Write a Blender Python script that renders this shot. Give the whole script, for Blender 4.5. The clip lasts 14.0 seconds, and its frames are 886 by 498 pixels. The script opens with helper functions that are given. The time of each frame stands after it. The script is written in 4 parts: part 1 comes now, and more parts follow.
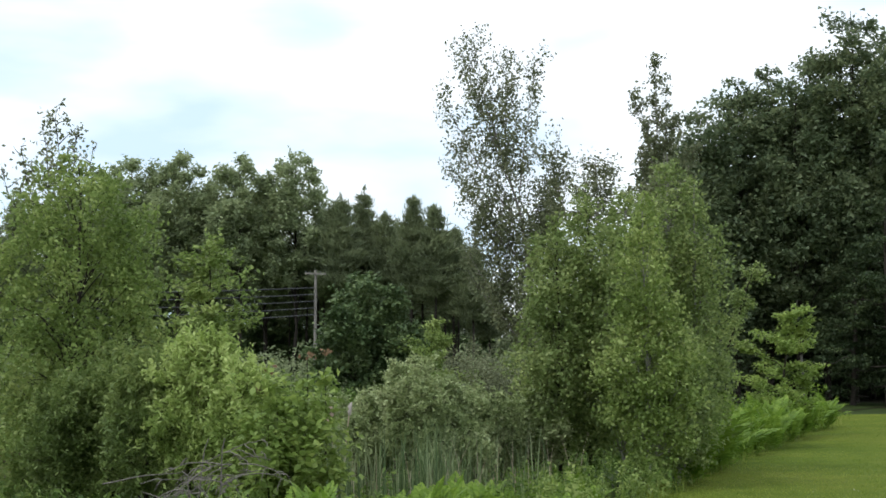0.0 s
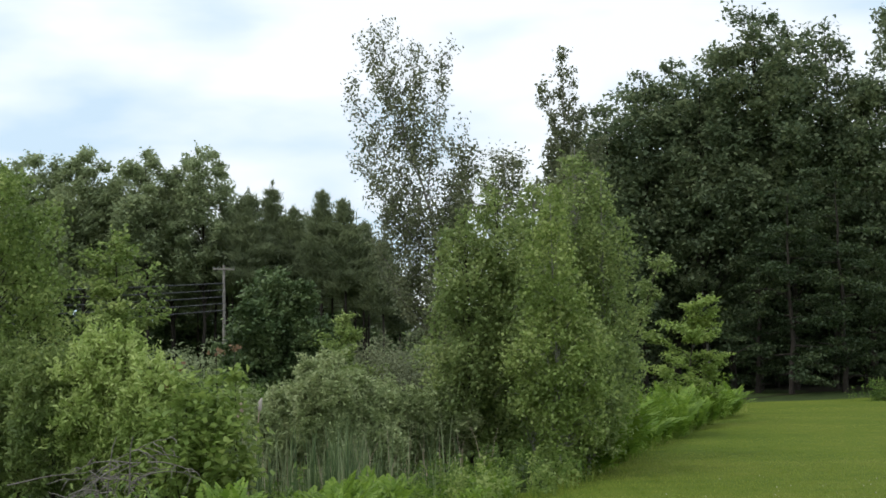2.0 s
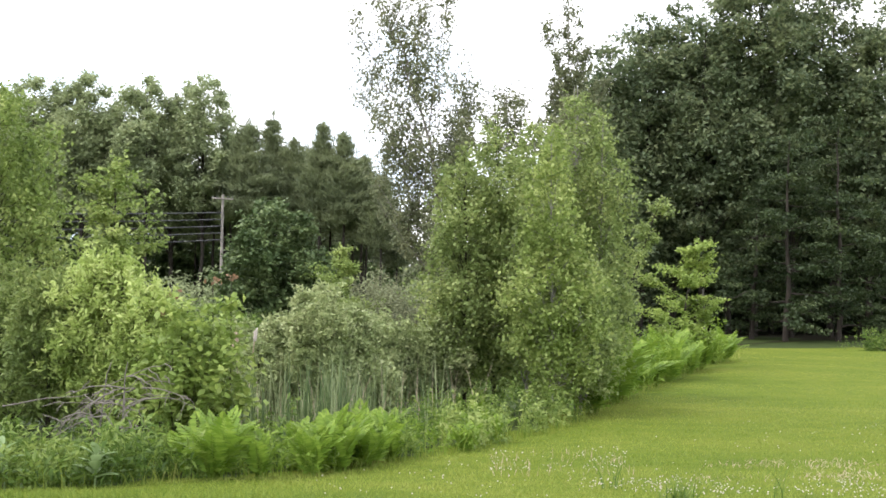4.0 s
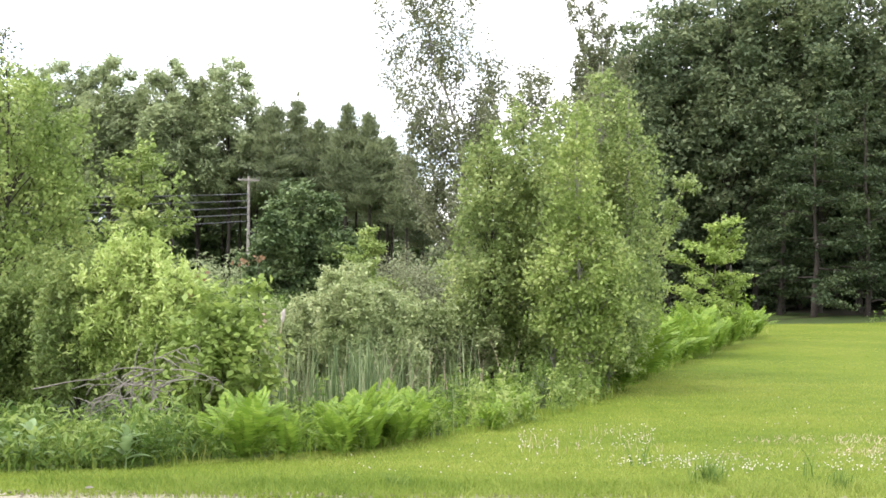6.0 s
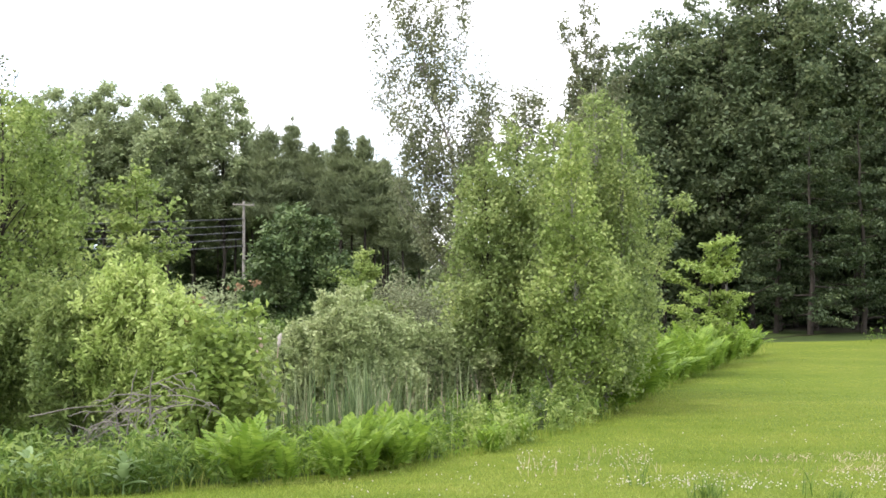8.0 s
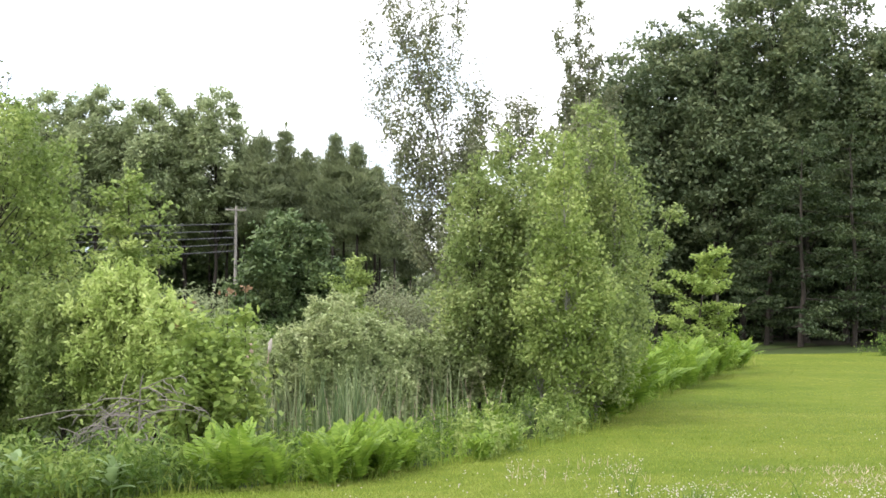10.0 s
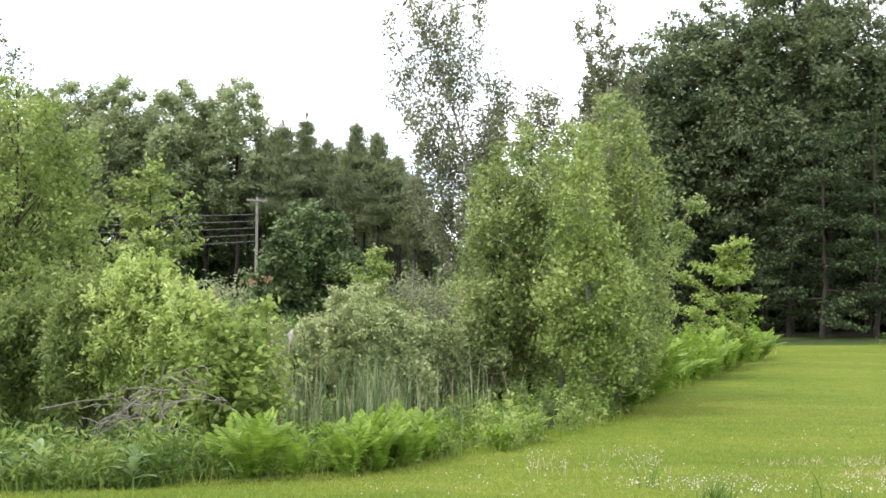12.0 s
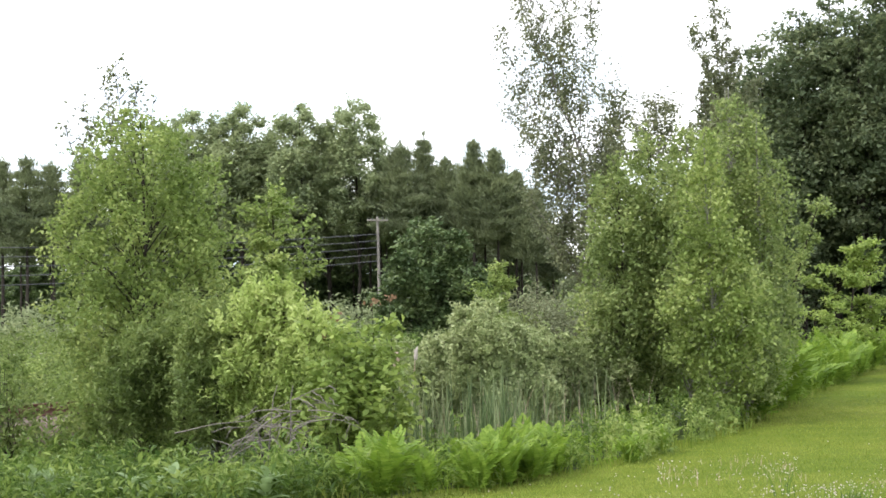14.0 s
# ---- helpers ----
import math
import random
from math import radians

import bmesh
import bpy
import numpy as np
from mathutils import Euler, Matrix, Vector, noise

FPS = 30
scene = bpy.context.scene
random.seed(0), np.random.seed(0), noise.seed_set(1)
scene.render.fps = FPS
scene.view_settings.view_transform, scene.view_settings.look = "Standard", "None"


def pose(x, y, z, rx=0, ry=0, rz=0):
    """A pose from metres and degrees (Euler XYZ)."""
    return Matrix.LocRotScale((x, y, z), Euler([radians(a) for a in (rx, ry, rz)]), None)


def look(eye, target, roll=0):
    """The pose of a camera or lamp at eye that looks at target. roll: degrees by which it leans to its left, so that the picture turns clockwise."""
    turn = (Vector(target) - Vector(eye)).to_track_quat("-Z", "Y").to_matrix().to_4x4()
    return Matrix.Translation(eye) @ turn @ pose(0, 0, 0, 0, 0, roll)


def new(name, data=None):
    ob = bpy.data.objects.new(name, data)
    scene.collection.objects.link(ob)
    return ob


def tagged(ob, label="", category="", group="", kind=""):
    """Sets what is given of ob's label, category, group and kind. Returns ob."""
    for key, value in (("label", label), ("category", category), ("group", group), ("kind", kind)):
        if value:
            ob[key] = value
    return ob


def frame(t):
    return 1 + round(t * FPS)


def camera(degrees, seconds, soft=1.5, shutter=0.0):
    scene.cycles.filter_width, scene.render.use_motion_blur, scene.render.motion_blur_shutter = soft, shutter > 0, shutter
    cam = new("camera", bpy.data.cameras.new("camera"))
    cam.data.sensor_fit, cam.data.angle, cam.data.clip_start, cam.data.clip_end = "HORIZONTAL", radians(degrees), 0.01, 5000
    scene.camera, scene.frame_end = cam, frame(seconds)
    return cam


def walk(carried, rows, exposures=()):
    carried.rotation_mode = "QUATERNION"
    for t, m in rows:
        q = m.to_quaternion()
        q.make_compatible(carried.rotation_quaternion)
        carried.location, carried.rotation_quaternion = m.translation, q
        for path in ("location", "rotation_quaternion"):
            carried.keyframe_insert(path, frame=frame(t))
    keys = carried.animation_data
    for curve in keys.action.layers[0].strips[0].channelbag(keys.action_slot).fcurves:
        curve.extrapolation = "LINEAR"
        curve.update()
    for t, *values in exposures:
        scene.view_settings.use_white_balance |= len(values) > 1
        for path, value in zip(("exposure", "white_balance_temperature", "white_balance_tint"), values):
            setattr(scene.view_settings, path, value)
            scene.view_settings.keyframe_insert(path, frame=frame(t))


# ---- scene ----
EYE = (0.0, 0.0, 1.9)
cam = camera(34.83, 14.0, soft=1.6)
TURNS = [
    (0.0, 94.851, 0.001, 2.806), (0.5, 95.148, -0.817, -0.149), (1.0, 95.296, -2.148, -1.759),
    (1.5, 94.736, -0.347, -1.398), (2.0, 94.565, 0.843, -0.811), (2.5, 94.262, -0.155, -1.882),
    (3.0, 92.908, -1.201, -1.888), (3.5, 92.365, -1.208, -1.445), (4.0, 91.992, -1.028, -0.977),
    (6.5, 91.098, -0.372, 0.160), (7.0, 91.262, -0.225, 0.043), (7.5, 91.421, 0.0, 0.0),
    (8.0, 92.036, 0.275, -0.054), (8.5, 92.398, -0.157, -0.235), (11.0, 92.172, -0.522, -0.366),
    (11.5, 91.964, -0.517, -0.044), (12.0, 91.966, -0.546, 0.425), (12.5, 92.112, 0.317, 1.053),
    (13.0, 92.134, -0.052, 1.920), (13.5, 92.418, 1.028, 3.355), (14.0, 92.602, 1.467, 5.410)]
walk(cam, [(t, pose(*EYE, a, b, c)) for t, a, b, c in TURNS],
     exposures=((0.0, -0.2, 6120, 9), (0.5, -0.4, 6120, 9), (1.0, -0.4, 6120, 9), (2.3, -0.34, 6200, 9), (3.0, 0.12, 6450, 14), (3.5, 0.54, 6450, 16), (4.2, 0.86, 6430, 17),
                (6.3, 1.17, 6430, 17), (8.7, 0.9, 6430, 16), (12.5, 0.9, 6430, 16), (14.0, 0.7, 6450, 14)))

# ---- sky and sun: high thin overcast ----
world = bpy.data.worlds.new("overcast_sky")
scene.world = world
world.use_nodes = True
wn, wl = world.node_tree.nodes, world.node_tree.links
wn.clear()
w_out, w_bg = wn.new("ShaderNodeOutputWorld"), wn.new("ShaderNodeBackground")
w_sky, w_co = wn.new("ShaderNodeTexSky"), wn.new("ShaderNodeTexCoord")
w_sky.sky_type, w_sky.sun_disc = "NISHITA", False
w_sky.sun_elevation, w_sky.sun_rotation = radians(52), radians(-60)
w_scale = wn.new("ShaderNodeVectorMath")
w_scale.operation = "MULTIPLY"
w_scale.inputs[1].default_value = (1.0, 1.0, 3.2)
w_noise = wn.new("ShaderNodeTexNoise")
w_noise.inputs["Scale"].default_value, w_noise.inputs["Detail"].default_value = 5.0, 5.0
w_noise.inputs["Roughness"].default_value = 0.45
w_ramp = wn.new("ShaderNodeValToRGB")
w_ramp.color_ramp.elements[0].position, w_ramp.color_ramp.elements[0].color = 0.34, (0.73, 0.89, 1.01, 1)
w_ramp.color_ramp.elements[1].position, w_ramp.color_ramp.elements[1].color = 0.56, (1.16, 1.18, 1.19, 1)
w_dim = wn.new("ShaderNodeMix")
w_dim.data_type, w_dim.blend_type = "RGBA", "MULTIPLY"
w_dim.inputs["Factor"].default_value = 1.0
w_dim.inputs["B"].default_value = (0.10, 0.10, 0.10, 1)
w_mix = wn.new("ShaderNodeMix")
w_mix.data_type = "RGBA"
w_mix.inputs["Factor"].default_value = 0.9
wl.new(w_co.outputs["Generated"], w_scale.inputs[0])
wl.new(w_scale.outputs[0], w_noise.inputs["Vector"])
wl.new(w_noise.outputs["Fac"], w_ramp.inputs["Fac"])
wl.new(w_sky.outputs[0], w_dim.inputs["A"])
wl.new(w_dim.outputs["Result"], w_mix.inputs["A"])
wl.new(w_ramp.outputs["Color"], w_mix.inputs["B"])
wl.new(w_mix.outputs["Result"], w_bg.inputs["Color"])
wl.new(w_bg.outputs[0], w_out.inputs["Surface"])
w_bg.inputs["Strength"].default_value = 1.25

sun = new("sun", bpy.data.lights.new("sun", "SUN"))
sun.data.energy, sun.data.angle, sun.data.color = 1.4, radians(14), (1.0, 0.96, 0.88)
sun.matrix_world = look((-30, -18, 45), (0, 0, 0))


# ---- materials ----
def node_material(name):
    m = bpy.data.materials.new(name)
    m.use_nodes = True
    nt = m.node_tree
    return m, nt, nt.nodes["Principled BSDF"]


def ramp_node(nt, stops):
    r = nt.nodes.new("ShaderNodeValToRGB")
    els = r.color_ramp.elements
    while len(els) < len(stops):
        els.new(0.5)
    for e, (p, c) in zip(els, stops):
        e.position, e.color = p, (*c, 1)
    return r


def noise_node(nt, scale, detail=3.0, rough=0.5, coord="Object"):
    co, n = nt.nodes.new("ShaderNodeTexCoord"), nt.nodes.new("ShaderNodeTexNoise")
    n.inputs["Scale"].default_value, n.inputs["Detail"].default_value = scale, detail
    n.inputs["Roughness"].default_value = rough
    nt.links.new(co.outputs[coord], n.inputs["Vector"])
    return n


def leaf_material(name, dark, mid, light, trans=0.42, patch=0.9, rough=0.5, tone=1.45, vary=0.45):
    """Leaves: each one its own tint, broader patches over the crown, light shining through."""
    # Blue raised in all leaf colours, partly standing in for haze.
    dark, mid, light = ([min(tone * v * k, 0.85) for v, k in zip(c, (1.12, 1.0, 1.14))] for c in (dark, mid, light))
    m, nt, bsdf = node_material(name)
    geo = nt.nodes.new("ShaderNodeNewGeometry")
    big = noise_node(nt, patch, 2.0)
    add = nt.nodes.new("ShaderNodeMath")
    add.operation = "MULTIPLY_ADD"
    add.inputs[1].default_value = vary
    sub = nt.nodes.new("ShaderNodeMath")
    sub.operation = "MULTIPLY_ADD"
    sub.inputs[1].default_value, sub.inputs[2].default_value = 1.3, -0.14 - 0.5 * vary
    nt.links.new(geo.outputs["Random Per Island"], add.inputs[0])
    nt.links.new(big.outputs["Fac"], sub.inputs[0])
    nt.links.new(sub.outputs[0], add.inputs[2])
    ramp = ramp_node(nt, ((0.05, dark), (0.5, mid), (0.95, light)))
    nt.links.new(add.outputs[0], ramp.inputs["Fac"])
    nt.links.new(ramp.outputs["Color"], bsdf.inputs["Base Color"])
    bsdf.inputs["Roughness"].default_value = rough
    bsdf.inputs["Specular IOR Level"].default_value = 0.28
    tr, mix = nt.nodes.new("ShaderNodeBsdfTranslucent"), nt.nodes.new("ShaderNodeMixShader")
    mix.inputs["Fac"].default_value = trans
    nt.links.new(ramp.outputs["Color"], tr.inputs["Color"])
    nt.links.new(bsdf.outputs[0], mix.inputs[1])
    nt.links.new(tr.outputs[0], mix.inputs[2])
    nt.links.new(mix.outputs[0], nt.nodes["Material Output"].inputs["Surface"])
    return m


def rough_material(name, c1, c2, scale, rough=0.85, bump=0.4, fine=None, metal=0.0):
    m, nt, bsdf = node_material(name)
    n = noise_node(nt, scale, 6.0, 0.6)
    f = noise_node(nt, fine or scale * 9, 4.0, 0.6)
    mixv = nt.nodes.new("ShaderNodeMath")
    mixv.operation = "MULTIPLY_ADD"
    mixv.inputs[1].default_value = 0.5
    half = nt.nodes.new("ShaderNodeMath")
    half.operation = "MULTIPLY"
    half.inputs[1].default_value = 0.5
    nt.links.new(f.outputs["Fac"], half.inputs[0])
    nt.links.new(n.outputs["Fac"], mixv.inputs[0])
    nt.links.new(half.outputs[0], mixv.inputs[2])
    ramp = ramp_node(nt, ((0.32, c1), (0.68, c2)))
    nt.links.new(mixv.outputs[0], ramp.inputs["Fac"])
    nt.links.new(ramp.outputs["Color"], bsdf.inputs["Base Color"])
    b = nt.nodes.new("ShaderNodeBump")
    b.inputs["Strength"].default_value = bump
    nt.links.new(mixv.outputs[0], b.inputs["Height"])
    nt.links.new(b.outputs[0], bsdf.inputs["Normal"])
    bsdf.inputs["Roughness"].default_value, bsdf.inputs["Metallic"].default_value = rough, metal
    bsdf.inputs["Specular IOR Level"].default_value = 0.15
    return m


M_BIRCH = leaf_material("birch_leaf", (0.068, 0.11, 0.028), (0.148, 0.215, 0.06), (0.29, 0.36, 0.12), vary=0.5)
M_TIP = leaf_material("bright_birch_leaf", (0.065, 0.11, 0.02), (0.155, 0.23, 0.052), (0.34, 0.42, 0.14))
M_LEFT = leaf_material("left_birch_leaf", (0.07, 0.12, 0.024), (0.15, 0.225, 0.052), (0.30, 0.38, 0.115))
M_ASPEN = leaf_material("aspen_leaf", (0.062, 0.08, 0.037), (0.11, 0.137, 0.062), (0.185, 0.215, 0.10), trans=0.3)
# Tall maples: leaf colour lightened for the lit, hazy upper crowns.
M_MAPLE = leaf_material("maple_leaf", (0.042, 0.068, 0.03), (0.088, 0.128, 0.056), (0.185, 0.23, 0.10), trans=0.42, patch=0.3)
# Maple leaf again, darkened: the inner wood's shade is put into the colour.
M_SHADED_MAPLE = leaf_material("shaded_maple_leaf", (0.022, 0.04, 0.016), (0.046, 0.074, 0.028), (0.125, 0.168, 0.062), trans=0.35, patch=0.3)
# Outer low maples: leaf colour lowered to stand in for shade below the canopy.
M_FAN = leaf_material("shade_toned_outer_leaf", (0.017, 0.032, 0.012), (0.036, 0.06, 0.022), (0.098, 0.138, 0.05), trans=0.32, patch=0.4)
# Far leaves and pine needles: paled to put distance haze into the colour.
M_FAR = leaf_material("hazed_far_leaf", (0.135, 0.185, 0.088), (0.20, 0.262, 0.118), (0.30, 0.365, 0.17), trans=0.45, patch=0.2)
M_PINE = leaf_material("hazed_pine_needle", (0.068, 0.095, 0.046), (0.122, 0.162, 0.072), (0.185, 0.23, 0.10), trans=0.32, patch=0.25)
M_DARK = leaf_material("dark_shrub_leaf", (0.03, 0.058, 0.02), (0.068, 0.112, 0.036), (0.15, 0.21, 0.075), trans=0.3, patch=0.7)
M_LIME = leaf_material("willow_leaf", (0.105, 0.175, 0.032), (0.25, 0.35, 0.088), (0.43, 0.53, 0.19))
M_WILLOW = leaf_material("green_willow_leaf", (0.055, 0.095, 0.02), (0.115, 0.175, 0.042), (0.24, 0.31, 0.09))
M_SILVER = leaf_material("silver_willow_leaf", (0.125, 0.18, 0.058), (0.225, 0.295, 0.115), (0.39, 0.455, 0.225), trans=0.35)
M_FERN = leaf_material("fern_frond", (0.052, 0.112, 0.011), (0.112, 0.20, 0.021), (0.205, 0.305, 0.045))
M_WEED = leaf_material("weed_leaf", (0.034, 0.074, 0.012), (0.084, 0.148, 0.025), (0.19, 0.268, 0.06), vary=0.6)
M_YOUNG = leaf_material("young_maple_leaf", (0.095, 0.155, 0.03), (0.175, 0.26, 0.056), (0.29, 0.37, 0.095))
M_RED = leaf_material("red_new_leaf", (0.10, 0.075, 0.032), (0.16, 0.11, 0.055), (0.22, 0.15, 0.075))
M_CAT = leaf_material("cattail_blade", (0.035, 0.066, 0.02), (0.09, 0.14, 0.05), (0.24, 0.30, 0.14), trans=0.25, vary=0.7)
M_MILK = leaf_material("milkweed_leaf", (0.11, 0.18, 0.065), (0.165, 0.25, 0.10), (0.22, 0.32, 0.14))
M_DRY = leaf_material("dry_stem", (0.22, 0.18, 0.11), (0.33, 0.28, 0.19), (0.45, 0.40, 0.30), trans=0.05)
M_CLOVER = leaf_material("clover_head", (0.26, 0.25, 0.19), (0.38, 0.37, 0.30), (0.52, 0.51, 0.44), trans=0.1)
M_BARK = rough_material("dark_bark", (0.022, 0.018, 0.015), (0.075, 0.062, 0.05), 6.0)
M_BARK_PALE = rough_material("pale_bark", (0.16, 0.15, 0.13), (0.38, 0.36, 0.32), 5.0)
M_DEAD = rough_material("dead_wood", (0.11, 0.095, 0.08), (0.27, 0.245, 0.21), 9.0)
M_POLE = rough_material("weathered_pole", (0.18, 0.16, 0.14), (0.33, 0.30, 0.27), 4.0)
M_WIRE = rough_material("wire", (0.06, 0.06, 0.065), (0.14, 0.14, 0.15), 4.0)
M_RUST = rough_material("rusty_rail", (0.10, 0.05, 0.035), (0.20, 0.11, 0.085), 7.0, rough=0.6)
M_TIE = rough_material("old_tie", (0.05, 0.04, 0.032), (0.14, 0.11, 0.09), 5.0)
M_BALLAST = rough_material("ballast", (0.085, 0.058, 0.046), (0.22, 0.165, 0.135), 9.0, bump=0.9)
M_GRAVEL = rough_material("gravel", (0.19, 0.165, 0.115), (0.34, 0.305, 0.23), 14.0, bump=0.8)
M_SAND = rough_material("sand_road", (0.38, 0.34, 0.27), (0.55, 0.50, 0.42), 3.0)
# Litter colour taken down almost to black: the wood's shade is painted in.
M_SHADED_LITTER = rough_material("shaded_leaf_litter", (0.016, 0.014, 0.007), (0.045, 0.036, 0.018), 3.0)


def grass_material():
    """Mown grass: broad uneven bands of lush, pale and straw-coloured growth, a tint for each blade."""
    m, nt, bsdf = node_material("grass_blade")
    co, mp = nt.nodes.new("ShaderNodeTexCoord"), nt.nodes.new("ShaderNodeMapping")
    mp.inputs["Scale"].default_value = (0.09, 0.30, 0.3)
    mp.inputs["Rotation"].default_value = (0, 0, radians(-14))
    bands, mid = nt.nodes.new("ShaderNodeTexNoise"), noise_node(nt, 1.3, 5.0, 0.6)
    bands.inputs["Scale"].default_value, bands.inputs["Detail"].default_value = 1.0, 3.0
    nt.links.new(co.outputs["Object"], mp.inputs["Vector"])
    nt.links.new(mp.outputs[0], bands.inputs["Vector"])
    geo = nt.nodes.new("ShaderNodeNewGeometry")
    total = None
    for socket, share in ((bands.outputs["Fac"], 1.15), (mid.outputs["Fac"], 0.55), (geo.outputs["Random Per Island"], 0.30)):
        k = nt.nodes.new("ShaderNodeMath")
        k.operation = "MULTIPLY_ADD"
        k.inputs[1].default_value, k.inputs[2].default_value = share, -0.5
        nt.links.new(socket, k.inputs[0])
        if total is not None:
            nt.links.new(total, k.inputs[2])
        total = k.outputs[0]
    ramp = ramp_node(nt, ((0.22, (0.115, 0.185, 0.026)), (0.46, (0.21, 0.275, 0.046)), (0.66, (0.31, 0.35, 0.078)), (0.9, (0.41, 0.40, 0.14))))
    nt.links.new(total, ramp.inputs["Fac"])
    nt.links.new(ramp.outputs["Color"], bsdf.inputs["Base Color"])
    bsdf.inputs["Roughness"].default_value = 0.6
    bsdf.inputs["Specular IOR Level"].default_value = 0.2
    tr, mix = nt.nodes.new("ShaderNodeBsdfTranslucent"), nt.nodes.new("ShaderNodeMixShader")
    mix.inputs["Fac"].default_value = 0.4
    nt.links.new(ramp.outputs["Color"], tr.inputs["Color"])
    nt.links.new(bsdf.outputs[0], mix.inputs[1])
    nt.links.new(tr.outputs[0], mix.inputs[2])
    nt.links.new(mix.outputs[0], nt.nodes["Material Output"].inputs["Surface"])
    return m


def ground_material():
    """Soil and moss under wild plants, mown turf on the lawn side, by a broad noise."""
    m, nt, bsdf = node_material("turf")
    broad, mid, fine = noise_node(nt, 0.22, 5.0), noise_node(nt, 1.7, 6.0, 0.65), noise_node(nt, 30.0, 5.0, 0.7)
    s1, s2 = nt.nodes.new("ShaderNodeMath"), nt.nodes.new("ShaderNodeMath")
    s1.operation = s2.operation = "MULTIPLY_ADD"
    s1.inputs[1].default_value = s2.inputs[1].default_value = 0.5
    half = nt.nodes.new("ShaderNodeMath")
    half.operation = "MULTIPLY"
    half.inputs[1].default_value = 0.35
    nt.links.new(fine.outputs["Fac"], half.inputs[0])
    nt.links.new(mid.outputs["Fac"], s1.inputs[0])
    nt.links.new(half.outputs[0], s1.inputs[2])
    nt.links.new(broad.outputs["Fac"], s2.inputs[0])
    nt.links.new(s1.outputs[0], s2.inputs[2])
    ramp = ramp_node(nt, ((0.46, (0.062, 0.098, 0.010)), (0.64, (0.104, 0.142, 0.014)), (0.82, (0.152, 0.172, 0.024)), (0.95, (0.20, 0.19, 0.045))))
    nt.links.new(s2.outputs[0], ramp.inputs["Fac"])
    nt.links.new(ramp.outputs["Color"], bsdf.inputs["Base Color"])
    b = nt.nodes.new("ShaderNodeBump")
    b.inputs["Strength"].default_value, b.inputs["Distance"].default_value = 0.7, 0.04
    nt.links.new(s1.outputs[0], b.inputs["Height"])
    nt.links.new(b.outputs[0], bsdf.inputs["Normal"])
    bsdf.inputs["Roughness"].default_value = 0.9
    bsdf.inputs["Specular IOR Level"].default_value = 0.08
    return m


M_GRASS = grass_material()
M_TURF = ground_material()
M_SOIL = rough_material("marsh_soil", (0.022, 0.034, 0.008), (0.055, 0.08, 0.018), 1.2)


# ---- builders ----
rng = np.random.default_rng(7)


def reseed(place, extra=0):
    """Chance that depends on the place alone, so that one plant's shape never changes another's."""
    global rng
    rng = np.random.default_rng(abs(int(place[0] * 977) * 131 + int(place[1] * 613) + extra))


def at(bearing, dist):
    """Plan place by bearing (degrees to the right of the y axis) and distance from the viewer."""
    return np.array((dist * math.tan(radians(bearing)), dist))


# The line where the lawn meets the wild strip, as bearing and distance.
EDGE = [at(b, d) for b, d in ((-34, 11.0), (-24, 12.7), (-17, 13.4), (-12, 13.8), (-8.3, 14.6), (-3.3, 15.1), (-0.6, 16.6), (2.7, 18.1), (4.9, 20.0), (7.0, 22.2),
                              (8.3, 26.0), (10.3, 33.2), (11.7, 40.5), (12.9, 48.5), (13.5, 60.0), (30.0, 84.0))]


def lawn_side(x, y):
    """Metres into the lawn (positive) or into the wild strip (negative), across the line of EDGE."""
    x, y = np.asarray(x, float), np.asarray(y, float)
    best, sign = np.full(x.shape, 1e9), np.ones(x.shape)
    for a, b in zip(EDGE[:-1], EDGE[1:]):
        d = b - a
        t = np.clip(((x - a[0]) * d[0] + (y - a[1]) * d[1]) / (d @ d), 0, 1)
        ex, ey = x - a[0] - t * d[0], y - a[1] - t * d[1]
        r = np.hypot(ex, ey)
        side = np.where(d[0] * (y - a[1]) - d[1] * (x - a[0]) < 0, 1.0, -1.0)
        near = r < best
        best, sign = np.where(near, r, best), np.where(near, side, sign)
    return best * sign


def ground_z(x, y):
    """Height of the ground: flat lawn, a shallow wet dip behind its edge, a low rise at the wood."""
    s = lawn_side(x, y)
    x, y = np.asarray(x, float), np.asarray(y, float)
    dip = -0.45 * np.clip(-s / 4.0, 0, 1) * np.clip((70 - y) / 25, 0, 1)
    roll = 0.05 * np.sin(x * 0.35 + 1.0) * np.sin(y * 0.27) * np.clip((y - 8) / 10, 0, 1)
    return dip + roll


def gz(p):
    return float(ground_z(np.array([p[0]]), np.array([p[1]]))[0])


def mesh_object(name, verts, faces, material, parent=None, label="", smooth=False):
    """One mesh object; verts an (n, 3) array, faces an (m, 3) or (m, 4) array of the same width."""
    me = bpy.data.meshes.new(name)
    verts, faces = np.asarray(verts, np.float32), np.asarray(faces, np.int32)
    n, m, k = len(verts), len(faces), faces.shape[1]
    me.vertices.add(n)
    me.vertices.foreach_set("co", verts.ravel())
    me.loops.add(m * k)
    me.loops.foreach_set("vertex_index", faces.ravel())
    me.polygons.add(m)
    me.polygons.foreach_set("loop_start", np.arange(0, m * k, k, dtype=np.int32))
    if smooth:
        me.polygons.foreach_set("use_smooth", np.ones(m, dtype=bool))
    me.materials.append(material)
    me.update(calc_edges=True)
    ob = new(name, me)
    if parent is not None:
        ob.parent = parent
    if label:
        ob["label"] = label
    return ob


